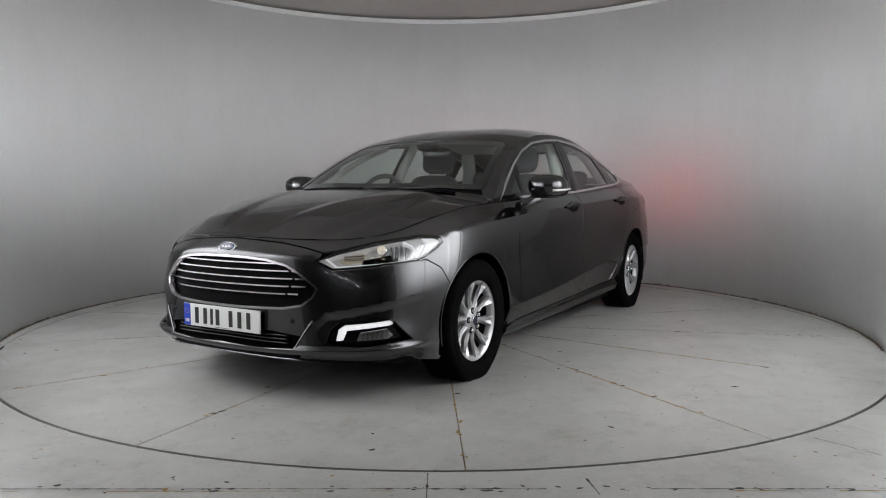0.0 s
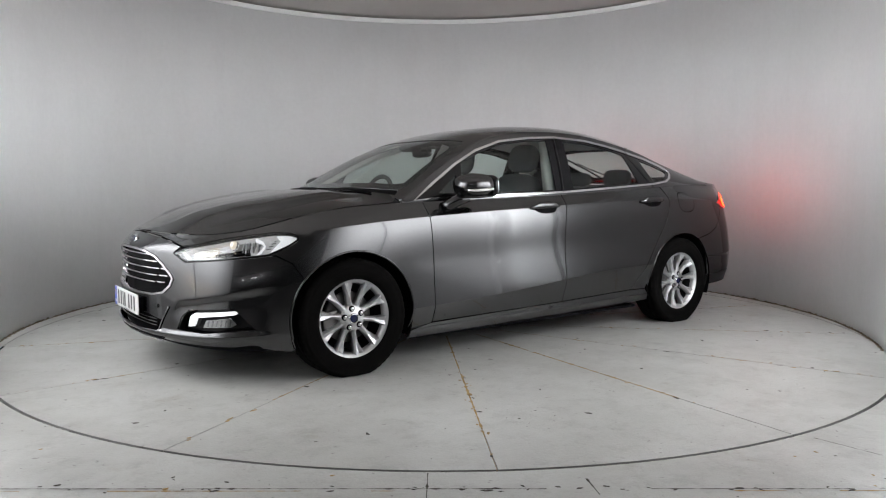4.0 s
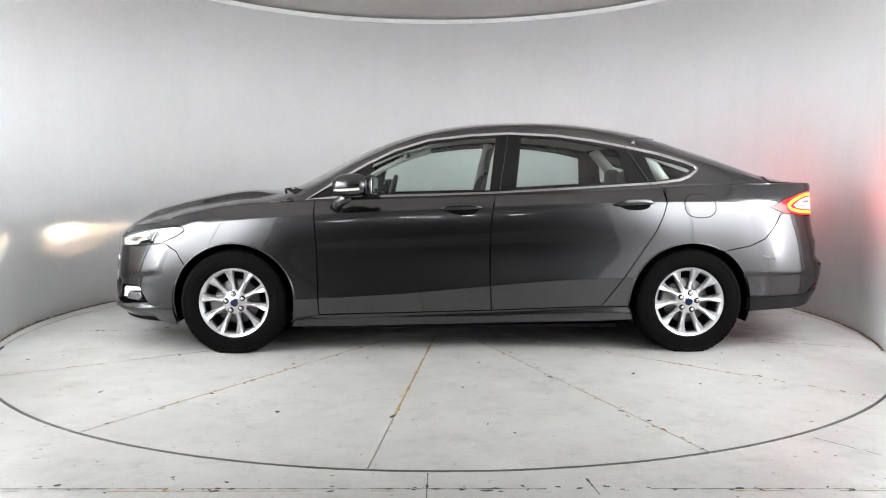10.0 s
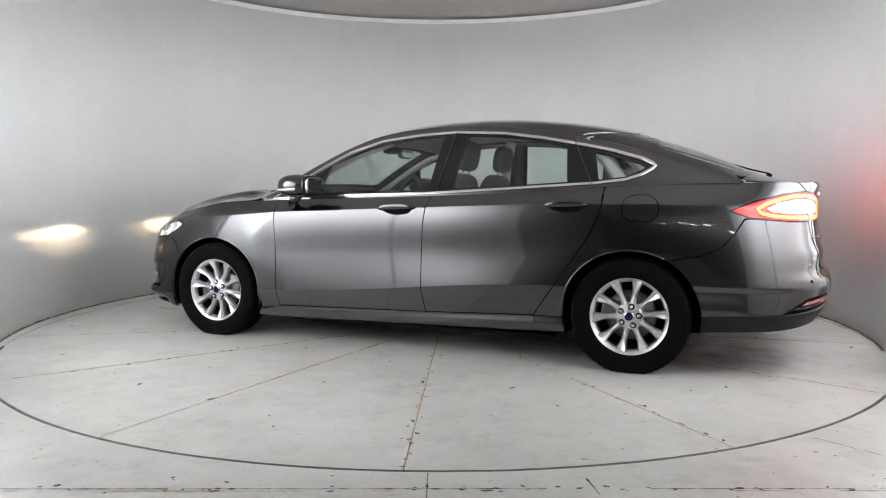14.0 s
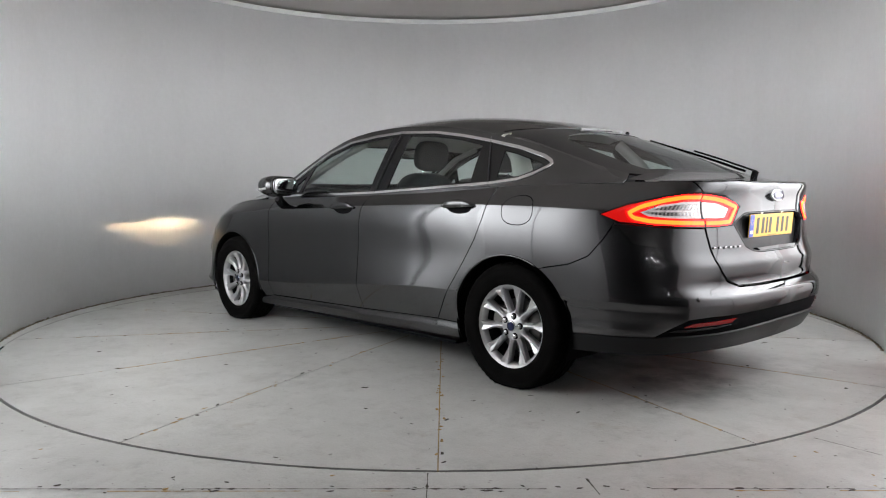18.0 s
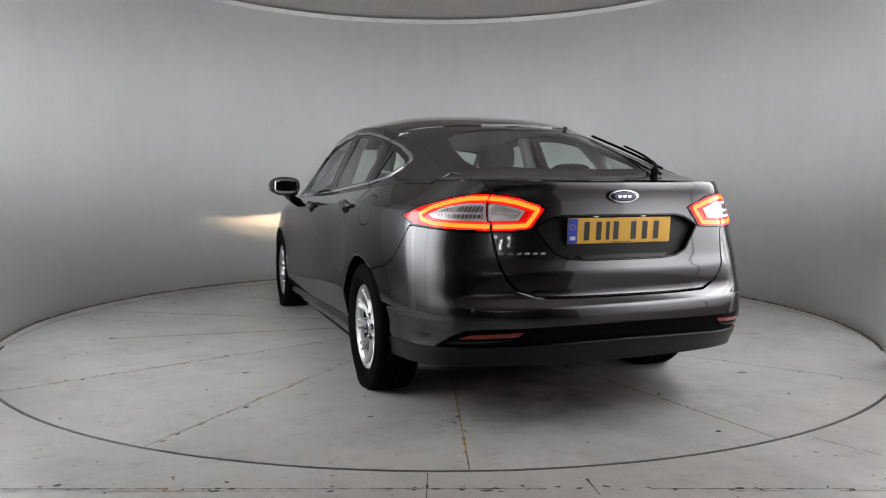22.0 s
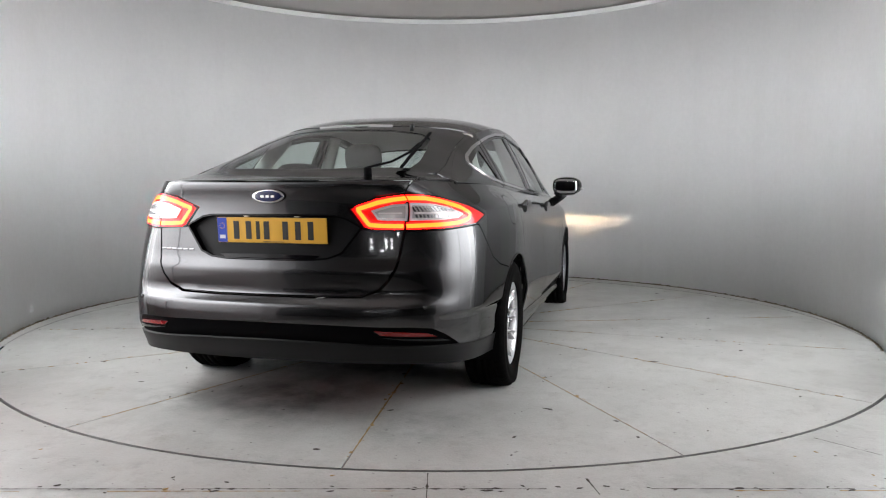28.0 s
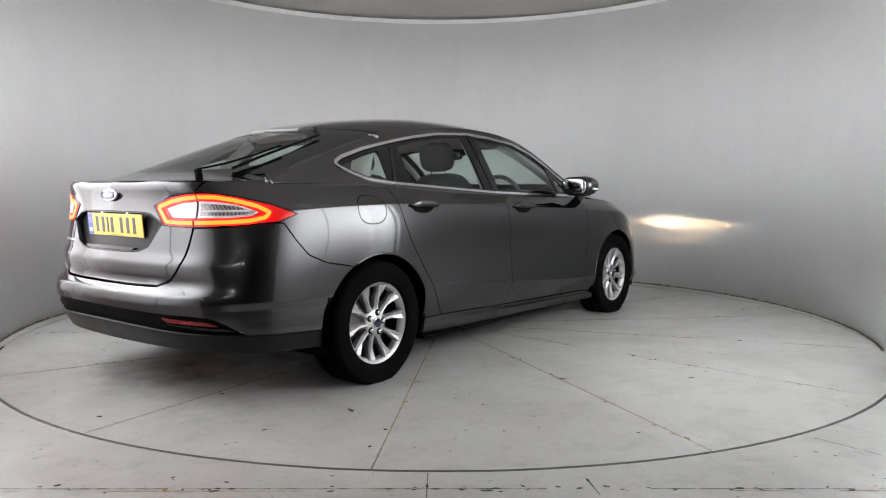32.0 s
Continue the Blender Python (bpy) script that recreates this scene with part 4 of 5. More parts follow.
joined("screen_border", [sheet(top, about(SCREEN), [about([(1.10, 0), (1.09, .2), (1.055, .40), (1.0, .59), (.95, .655), (.82, .625), (.60, .575), (.48, .545), (.475, .45), (.505, .25), (.515, 0)])], 0.03, lift=-.004, depth=.01)], M_GLOSS, car, "black border of the windscreen")
screen = joined("windscreen", [sheet(top, about(SCREEN), (), 0.04, lift=-0.003, depth=0)], M_SCREEN, car, "clear windscreen")
screen.visible_shadow = False

# tailgate: lid, lower face, rear window
lid = [(-2.10, 0), (-2.095, .15), (-2.07, .36), (-2.005, .588), (-1.99, .66), (-1.985, .696)] + [(float(x), float(edge_y(x)) - .002) for x in np.concatenate([np.linspace(-2.0, -2.35, 18), -2.3995 + .045 * np.linspace(1, 0, 12) ** 2])]
gate_face = [(5.318, 1.060), (5.384, 1.007), (5.532, .989), (5.664, .942), (5.606, .855), (5.436, .847), (5.455, .76), (5.472, .692), (5.50, .645), (5.54, .605), (5.613, .577), (5.80, .573), (GIRTH, .573)]
full = tail(gate_face) + [(2 * GIRTH - a, z) for a, z in along(z_rim, 5.318, GIRTH, 20)[1:]] + along(z_rim, GIRTH, 5.318, 20)[1:-1]
tailgate = joined("tailgate", [sheet(flank, full, [tail(RECESS)], 0.025, gap=GAP, depth=0.016), sheet(top, about(lid), (), 0.025, gap=0.001, depth=0.0)], M_PAINT, car)
joined("plate_recess", [sheet(flank, shrink(tail(RECESS), -.012), (), 0.03, lift=-0.035, depth=0)], M_SATIN, tailgate, "dark number plate recess")
joined("recess_wall", [sheet(flank, tail(RECESS), [shrink(tail(RECESS), .004)], 0.02, lift=0.001, depth=0.038)], M_GLOSS, tailgate, "gloss black rim of the plate recess")
joined("grip", [sheet(flank, tail([(GIRTH, .745), (5.80, .742), (5.83, .728), (GIRTH, .728)]), (), 0.02, lift=0.002, depth=0.02)], M_GLOSS, tailgate, "gloss black tailgate grip")
joined("rear_glass_border", [sheet(top, about(REAR_GLASS), [about(CLEAR_REAR)], 0.03, lift=-0.003, depth=0.01)], M_GLOSS, tailgate, "black border of the rear window")
g = joined("rear_window", [sheet(top, shrink(about(CLEAR_REAR), -.01), (), 0.04, lift=-0.005, depth=0)], M_GLASS, tailgate, "tinted rear window")
g.visible_shadow = False

# rear bumper: painted part, black insert, satin valance
BLACK_TOP = [(5.20, .372), (5.25, .405), (5.31, .436), (5.40, .447), (5.70, .456), (GIRTH, .458)]
BLACK_LOW = [(5.17, .352), (5.35, .362), (5.70, .379), (GIRTH, .385)]
edge = [(float(ax(-1.79)), .335), (5.0, .345)] + BLACK_LOW[:1]
loop = [(GIRTH, .568), (5.80, .568), (5.613, .572), (5.535, .60), (5.495, .642), (5.466, .692), (5.449, .76), (5.432, .843), (5.257, .848), (5.015, .864), (4.989, .86)] + REAR_SEAM[1:]
loop = loop + arch(-1.425, 180 - 58, 180 - 2, 16) + edge + BLACK_TOP
rear_bumper = joined("rear_bumper", [sheet(rear_skin, tail(loop), (), 0.02, gap=GAP, depth=0.018)], M_PAINT, car)
joined("black_insert", [sheet(flank, tail(BLACK_TOP[::-1] + BLACK_LOW), (), 0.03, lift=-0.012, gap=-.003, depth=0.0)], M_BLACK, rear_bumper, "black bumper insert")
loop = along(z_low, GIRTH, float(ax(-1.80)), 30) + arch(-1.425, 180 + 13, 180 - 1, 6) + [(float(ax(-1.79)), .332), (5.0, .342)] + BLACK_LOW
joined("valance", [sheet(flank, tail(loop), (), 0.03, gap=GAP, depth=0.02)], M_SATIN, rear_bumper, "dark satin lower bumper")
for s in (1, -1):
    refl = [(5.29, .400), (5.33, .418), (5.545, .436), (5.52, .416)]
    joined("reflector", [sheet(flank, refl, (), 0.02, lift=-0.004, depth=0.01, side_of=s)], M_RED, rear_bumper, "red bumper reflector")
    joined("reflector_trim", [sheet(flank, [(5.22, .375), (5.265, .388), (5.52, .406), (5.44, .392), (5.30, .378)], (), 0.02, lift=-0.005, depth=0.01, side_of=s)], M_GLOSS, rear_bumper)
    P = flank(np.array([5.344]), np.array([.529]))[0] * [1, s, 1]
    tube("parking_sensor", [P + [.004, 0, 0], P - [.004, 0, 0]], .009, M_PAINT, rear_bumper, sides=14)

# dark inner shell, floor pan and wheel wells
inner = along(z_low, 0, GIRTH, 60, .01) + along(z_rim, GIRTH, 0, 60, -.01)
for s in (1, -1):
    holes = [arch(1.425, 200, -20, 30, .372, .354), arch(-1.425, 205, -8, 30, .372, .354), shrink(HEAD, -.01), [(5.54, .75), (5.54, .95), (GIRTH + .1, .95), (GIRTH + .1, .72), (5.7, .72)]]
    shell = along(z_low, 0.0, float(ax(1.83)), 14, .012) + arch(1.425, -22, 202, 30, .385, .365) + along(z_low, float(ax(1.03)), float(ax(-1.03)), 20, .012) + arch(-1.425, -8, 190, 30, .385, .365) + along(z_low, float(ax(-1.82)), 5.5, 14, .012)
    shell = shell + [(5.50, .70), (5.30, .83), (4.95, .85), (4.85, .96), (4.80, 1.0)] + along(z_rim, 4.8, .95, 40, -.02) + [(1.2, .82), (1.22, .74), (1.03, .66), (.6, .625), (.53, .60), (.53, .45), (.45, .44), (0, .44)]
    joined("inner_shell", [sheet(flank, shell, [shrink(FOG, -.012)], 0.06, lift=-0.028, depth=0, side_of=s)], M_BLACK, car)
    for cx in (1.425, -1.425):
        v, f = [], []
        for i in range(31):
            t = radians(-22 + 224 * i / 30)
            x, z = cx + .385 * math.cos(t), .325 + .368 * math.sin(t)
            v += [(x, s * .895, z), (x, s * .58, z), (cx, s * .58, .2)]
        for i in range(30):
            f += [(3 * i, 3 * i + 1, 3 * i + 4, 3 * i + 3), (3 * i + 1, 3 * i + 2, 3 * i + 5, 3 * i + 4)]
        part("wheel_well", mesh_of("wheel_well", v, f, M_BLACK), car)
part("floor_pan", box("floor_pan", (-1.75, -.57, .185), (2.10, .57, .20), M_BLACK, .004), car, "black underbody tray")
for s in (1, -1):
    part("floor_pan", box("floor_pan", (-.98, .572 * s if s > 0 else -.84, .145), (.98, .84 if s > 0 else -.572, .165), M_BLACK, .004), car)

# ---- lamps ----
def ribbon(path, w):
    """A band of width w along a path, as a closed outline."""
    p = np.array(path, float)
    t = np.gradient(p, axis=0)
    t /= np.linalg.norm(t, axis=1, keepdims=True)
    n = np.stack([-t[:, 1], t[:, 0]], 1) * w / 2
    return [tuple(q) for q in p + n] + [tuple(q) for q in (p - n)[::-1]]


def resample(path, n):
    p = np.array(path, float)
    d = np.concatenate([[0], np.cumsum(np.linalg.norm(np.diff(p, axis=0), axis=1))])
    s = np.linspace(0, d[-1], n)
    return [(float(np.interp(v, d, p[:, 0])), float(np.interp(v, d, p[:, 1]))) for v in s]


def pebble(name, c, r, mat, parent=None, power=2.6, turn=None, seg=28, label=""):
    """A soft block: a ball squared off by its power."""
    v, f, m = [], [], seg // 2
    e = 2 / power
    spow = lambda x: math.copysign(abs(x) ** e, x)
    for j in range(m + 1):
        b = -math.pi / 2 + math.pi * j / m
        for i in range(seg):
            a = 2 * math.pi * i / seg
            q = Vector((r[0] * spow(math.cos(b)) * spow(math.cos(a)), r[1] * spow(math.cos(b)) * spow(math.sin(a)), r[2] * spow(math.sin(b))))
            v.append((turn @ q if turn else q) + Vector(c))
    for j in range(m):
        for i in range(seg):
            f.append((j * seg + i, j * seg + (i + 1) % seg, (j + 1) * seg + (i + 1) % seg, (j + 1) * seg + i))
    me = mesh_of(name, v, f, mat, True)
    return part(name, me, parent, label) if parent else me


def disc(name, c, axis, r, depth, mat, parent, label="", seg=24, dome=0.0, squash=1.0):
    """A round cap facing along axis."""
    q = Vector(axis).to_track_quat("Z", "Y").to_matrix()
    v, f = [], []
    rings = ((r, -depth), (r, 0), (r * .8, dome * .6), (r * .4, dome * .95), (1e-4, dome))
    for rr, h in rings:
        for i in range(seg):
            a = 2 * math.pi * i / seg
            v.append(Vector(c) + q @ Vector((rr * math.cos(a), rr * squash * math.sin(a), h)))
    for j in range(len(rings) - 1):
        for i in range(seg):
            f.append((j * seg + i, j * seg + (i + 1) % seg, (j + 1) * seg + (i + 1) % seg, (j + 1) * seg + i))
    return part(name, mesh_of(name, v, f, mat, True), parent, label)


def skin_point(skin, a, b, flip=1):
    P = skin_line(skin, [(a, b), (a + 1e-4, b)], 0.0, flip=flip)[0]
    Q = skin_line(skin, [(a, b), (a + 1e-4, b)], 1.0, flip=flip)[0]
    return Vector(P), Vector(Q - P)


BEAM_TILT, BEAM_YAW, BEAM_POWER = 0.9, 6.0, 170000.0
M_CORE = material("beam_core", (0.9, 0.9, 0.9), 0.5, spread=0.0, emit=(1.0, 0.74, 0.46), power=BEAM_POWER * 1.1)
M_SPILL = material("beam_spill", (0.9, 0.9, 0.9), 0.5, spread=0.0, emit=(1.0, 0.66, 0.36), power=BEAM_POWER * .55)
M_LOBE = material("beam_lobe", (0.9, 0.9, 0.9), 0.5, spread=0.0, emit=(1.0, 0.70, 0.42), power=BEAM_POWER * .22)
HOLE_Y, HOLE_Z, BOX_X = .010, .002, .10


def slot_box(s):
    """A black box, open at the front through a small window only."""
    v, f = [], []
    for x, y, w, z0, z1 in ((-BOX_X, .09, .05, -.012, .034), (0, .014, .014, -.006, .006)):
        v += [(x, -y, z0), (x, w, z0), (x, w, z1), (x, -y, z1)]
    v += [(0, -HOLE_Y, -HOLE_Z), (0, HOLE_Y, -HOLE_Z), (0, HOLE_Y, HOLE_Z), (0, -HOLE_Y, HOLE_Z)]
    f += [(0, 1, 2, 3)] + [(i, (i + 1) % 4, 4 + (i + 1) % 4, 4 + i) for i in range(4)] + [(4 + i, 4 + (i + 1) % 4, 8 + (i + 1) % 4, 8 + i) for i in range(4)]
    if s < 0:
        v, f = [(x, -y, z) for x, y, z in v], [q[::-1] for q in f]
    return v, f


def flat_at(name, x, pts, mat):
    """An upright outline of (y, z) points at x, facing forward."""
    return mesh_of(name, [(x, y, z) for y, z in pts], [tuple(range(len(pts)))], mat)


for s in (1, -1):
    # head lamp: silver bowl with an added glow, projector, white guides, clear cover
    head = joined("headlight", [sheet(flank, HEAD, [shrink(HEAD, .009)], 0.02, lift=0.001, depth=0.012, side_of=s)], M_GLOSS, car, "lit headlight with clear cover")
    joined("bucket", [sheet(flank, shrink(HEAD, .001), [[(.74, .672), (.93, .682), (.93, .716), (.74, .706)]], 0.04, lift=-0.05, depth=0, side_of=s)], M_BOWL_GLOW, head)
    joined("bowl_wall", [sheet(flank, shrink(HEAD, .004), [shrink(HEAD, .009)], 0.02, lift=-0.010, depth=0.042, side_of=s)], M_BOWL_GLOW, head)
    guide = [(.566, .699), (.618, .657), (.70, .661), (.812, .666), (.965, .679), (.985, .70), (1.004, .728), (.985, .752), (.950, .768)]
    joined("lower_guide", [sheet(flank, ribbon(resample(guide, 60), .0095), (), 0.012, lift=-0.010, depth=0.02, side_of=s)], M_GUIDE, head, "white lit guide round the headlight's inside")
    outer = [(1.040, .699), (1.085, .712), (1.150, .745), (1.176, .763), (1.135, .780), (1.062, .784), (1.088, .757)]
    joined("light_guide", [sheet(flank, outer, (), 0.02, lift=-0.012, depth=0.02, side_of=s)], M_GUIDE, head, "white lit light guide")
    dark = [(.99, .690), (1.035, .697), (1.080, .757), (1.052, .786), (.965, .776), (.99, .757), (1.010, .728)]
    bezel = joined("bezel", [sheet(flank, dark, (), 0.02, lift=-0.022, depth=0.02, side_of=s)], M_BOWL_GLOW, head, "silver chevron between the guides")
    for i in range(4):
        z = .712 + .014 * i
        joined("rib", [sheet(flank, [(1.012 + .012 * i, z), (1.038 + .010 * i, z + .003), (1.04 + .010 * i, z + .007), (1.014 + .012 * i, z + .004)], (), 0.02, lift=-0.018, depth=0.004, side_of=s)], M_DULL, bezel)
    inner = [(.628, .700), (.66, .722), (.70, .735), (.755, .742), (.75, .69), (.70, .682), (.64, .678)]
    joined("inner_reflector", [sheet(flank, smooth_loop(inner, 1), (), 0.02, lift=-0.035, depth=0.02, side_of=s)], M_WARM, head, "warm lit inner reflector")
    for i in range(3):
        z = .692 + i * .014
        joined("rib", [sheet(flank, [(.65, z), (.745, z + .004), (.745, z + .0075), (.65, z + .0035)], (), 0.02, lift=-0.03, depth=0.006, side_of=s)], M_DULL, head)
    mid = [(.765, .752), (.90, .768), (.91, .724), (.775, .718)]
    joined("projector_surround", [sheet(flank, mid, (), 0.02, lift=-0.042, depth=0.01, side_of=s)], M_SILVER, head)
    P, N = skin_point(flank, .832, .745)
    P, N = Vector((P.x, P.y * s, P.z)), Vector((N.x, N.y * s, N.z))
    fwd = (N * .5 + Vector((1, 0, 0))).normalized()
    disc("projector_ring", P - N * .026, fwd, .027, .012, M_CHROME, head, seg=28, dome=.003)
    disc("projector", P - N * .022, fwd, .0235, .01, M_BULB, head, "warm lit projector lamp", seg=28, dome=.018)
    for i in range(8):
        a = .885 + i * .014
        joined("rib", [sheet(flank, [(a, .702 + i * .001), (a + .0045, .702 + i * .001), (a + .0045, .762 + i * .001), (a, .762 + i * .001)], (), 0.02, lift=-0.03, depth=0.02, side_of=s)], M_SILVER if i % 2 else M_DULL, head)
    # the dipped beam: flat sources deep in a black box throw their shape through a small window
    P, N = skin_point(flank, .835, .687)
    box_at = pose(P.x - .036, (P.y - .030) * s, P.z, 0, BEAM_TILT, BEAM_YAW * s)
    beam = part("beam_box", mesh_of("beam_box", *slot_box(s), M_PIT), head)
    beam.matrix_basis = box_at
    for k, (nm, pts, mat) in enumerate((("beam_source", [(-.004, -.0020), (.006, -.0050), (.016, -.0050), (.026, -.0020), (.022, .0025), (.012, .0060), (.002, .0030)], M_CORE),
                                        ("beam_tail", [(-.050, -.0012), (-.004, -.0030), (.028, -.0030), (.036, -.0005), (.026, .0030), (-.004, .0030)], M_SPILL),
                                        ("beam_lobe", [(-.040, .0), (.036, .0), (.034, .0100), (.016, .0180), (-.008, .0150)], M_LOBE))):
        src = part(nm, flat_at(nm, .0035 - .0006 * k - BOX_X, [(y * s * 1.35, z) for y, z in pts][::s], mat), head, "bright warm beam source")
        src.matrix_basis = box_at
    cover = joined("cover", [sheet(flank, shrink(HEAD, .004), (), 0.04, lift=0.002, depth=0, side_of=s)], M_LENS, head)
    cover.visible_shadow = False

    # tail lamp: outer half on the body, inner half on the tailgate
    for nm, lamp, tubes, clear, owner in (
        ("tail_lamp", LAMP_OUT, [(5.385, .984), (5.30, .982), (5.217, .968), (5.12, .942), (5.06, .913), (5.085, .890), (5.16, .876), (5.257, .871), (5.425, .867)],
         [(5.115, .915), (5.205, .948), (5.30, .962), (5.385, .965), (5.41, .889), (5.25, .889), (5.15, .898)], car),
        ("tail_lamp_inner", LAMP_IN, [(5.392, .984), (5.46, .978), (5.53, .966), (5.625, .938), (5.605, .905), (5.582, .872), (5.52, .868), (5.438, .867)],
         [(5.396, .962), (5.47, .958), (5.525, .945), (5.568, .932), (5.545, .892), (5.50, .889), (5.42, .889)], tailgate)):
        base = joined(nm, [sheet(flank, lamp, (), 0.02, lift=0.001, gap=.001, depth=0.02, side_of=s)], M_RED_DIM, owner, "lit red tail lamp")
        joined("glow_band", [sheet(flank, ribbon(resample(tubes, 50), .030), (), 0.012, lift=0.004, depth=0.004, side_of=s)], M_RED_ON, base, "glowing red band")
        joined("light_tube", [sheet(flank, ribbon(resample(tubes, 50), .017), (), 0.012, lift=0.0065, depth=0.003, side_of=s)], M_TUBE_ON, base, "glowing amber-red tube")
        unit = joined("clear_unit", [sheet(flank, clear, (), 0.02, lift=0.003, depth=0.004, side_of=s)], M_CLEAR_ON, base, "clear lamp unit with grey ribs")
        joined("unit_rim", [sheet(flank, clear, [shrink(clear, .010)], 0.012, lift=0.0055, depth=0.003, side_of=s)], M_RIM_LAMP, base, "pale rim of the clear unit")
        joined("lamp_border", [sheet(flank, shrink(lamp, -.001), [shrink(lamp, .006)], 0.015, lift=0.0035, depth=0.006, side_of=s)], M_GLOSS, base, "dark lamp border")
        lo_a, hi_a = min(a for a, _ in clear), max(a for a, _ in clear)
        n = 12 if owner is car else 0
        for i in range(n):
            a = (5.165 + i * .0185) if owner is car else (5.41 + i * .038)
            w = .009 if owner is car else .016
            joined("rib", [sheet(flank, [(a, .927), (a + w, .927), (a + w + .008, .948), (a + .008, .948)], (), 0.02, lift=0.005, depth=0.003, side_of=s)], M_DULL, base)
            joined("rib", [sheet(flank, [(a, .901), (a + w, .901), (a + w, .914), (a, .914)], (), 0.02, lift=0.005, depth=0.003, side_of=s)], M_DULL, base)
        joined("unit_bar", [sheet(flank, [(lo_a + .04, .918), (hi_a - .03, .918), (hi_a - .03, .924), (lo_a + .04, .924)], (), 0.02, lift=0.0055, depth=0.003, side_of=s)], M_RIM_LAMP, base)

# high brake light, aerial knob, rear wiper
joined("high_brake_light", [sheet(top, about([(-1.385, 0), (-1.385, .16), (-1.372, .215), (-1.355, .215), (-1.365, .16), (-1.365, 0)]), (), 0.02, lift=0.006, depth=0.012)], M_LED, tailgate, "clear high brake light strip")
P, N = skin_point(top, -1.335, -.318)
disc("washer_knob", P + N * .012, N, .012, .014, M_GLOSS, roof, dome=.004)
wiper_p, wiper_n = skin_point(top, -2.13, -.352)
disc("wiper_pivot", wiper_p + wiper_n * .03, wiper_n, .018, .035, M_BLACK, tailgate, dome=.004)
A = skin_line(top, [(-2.13, -.352), (-2.02, -.425), (-1.86, -.462), (-1.70, -.462)], 0.032)
tube("wiper_arm", A, 0.009, M_BLACK, tailgate, "black rear wiper arm", flat=.6)
A = skin_line(top, [(-2.02, -.475), (-1.86, -.468), (-1.68, -.46), (-1.42, -.442)], 0.014)
tube("wiper_blade", A, 0.009, M_BLACK, tailgate, "black rear wiper blade", flat=.8)
for line in ([(1.145, .60), (1.205, .30), (1.215, .06)], [(1.20, -.02), (1.195, -.35), (1.11, -.62)]):
    P = skin_line(top, line, 0.006)
    tube("wiper", P, 0.007, M_BLACK, car, "black windscreen wiper", flat=.7)

# ---- number plates and badges ----
def number_plate(name, m, face, owner, label):
    """A plate facing +y of its pose, with a blue band and plain bars for its characters."""
    base = part(name, box(name, (-.26, -.006, -.0555), (.26, 0, .0555), face, 0.003), owner, label)
    base.matrix_basis = m
    part("band", box("band", (.213, 0, -.0535), (.258, .0012, .0535), M_PLATE_B), base, "blue plate band")
    for i in range(10):
        a = 2 * math.pi * i / 10
        x, z = .2355 + .012 * math.cos(a), .018 + .012 * math.sin(a)
        part("dot", box("dot", (x - .0015, .0012, z - .0015), (x + .0015, .0018, z + .0015), M_PLATE_Y), base)
    part("mark", box("mark", (.222, .0012, -.038), (.249, .0018, -.022), M_PLATE_W), base)
    x = .19
    for i in range(7):
        w = .05 if i not in (2,) else .018
        if i == 4:
            x -= .03
        x -= w
        part("character_bar", box("character_bar", (x + (.014 if w > .03 else 0), 0, -.0395), (x + w - (.010 if w > .03 else 0), .0012, .0395), M_INK), base)
        x -= .009
    part("maker_line", box("maker_line", (-.06, 0, -.051), (.04, .0012, -.0485), M_INK), base)
    return base


number_plate("rear_number_plate", pose(-2.383, 0, .844, -4, 0, 90), M_PLATE_Y, tailgate, "yellow rear number plate with dark bars")
number_plate("front_number_plate", pose(2.402, 0, .395, 0, 0, -90), M_PLATE_W, front_bumper, "white front number plate with dark bars")
part("plate_mount", box("plate_mount", (2.35, -.24, .355), (2.395, .24, .435), M_BLACK, 0.004), front_bumper)


def badge(owner, c, axis, r):
    ring = disc("badge", c, axis, r, .012, M_CHROME, owner, "oval chrome badge with dark blue centre", seg=36, dome=.002, squash=.42)
    ax3 = Vector(axis).normalized()
    disc("badge_centre", Vector(c) + ax3 * .0025, axis, r * .86, .001, M_NAVY, ring, seg=36, dome=.0015, squash=.38)
    for k in (-1, 0, 1):
        p = Vector(c) + ax3 * .0045
        part("badge_bar", box("badge_bar", (p.x - .001, p.y + k * r * .33 - r * .11, p.z - r * .09), (p.x + .001, p.y + k * r * .33 + r * .11, p.z + r * .05), M_CHROME), ring)


for y in (-.12, .12):
    part("plate_lamp", box("plate_lamp", (-2.382, y - .012, .9015), (-2.366, y + .012, .9075), M_WARM, .002), tailgate, "small warm plate lamp")
badge(tailgate, (-2.408, 0, .992), (-1, 0, .12), .073)
badge(front_bumper, (2.352, 0, .742), (1, 0, .45), .063)
for i in range(6):
    P, N = skin_point(flank, 5.478 + i * .034, .754)
    part("name_bar", box("name_bar", (P.x - .003, P.y - .013, P.z - .005), (P.x + .004, P.y + .012, P.z + .006), M_DULL, .003), tailgate, "chrome lettering bar")

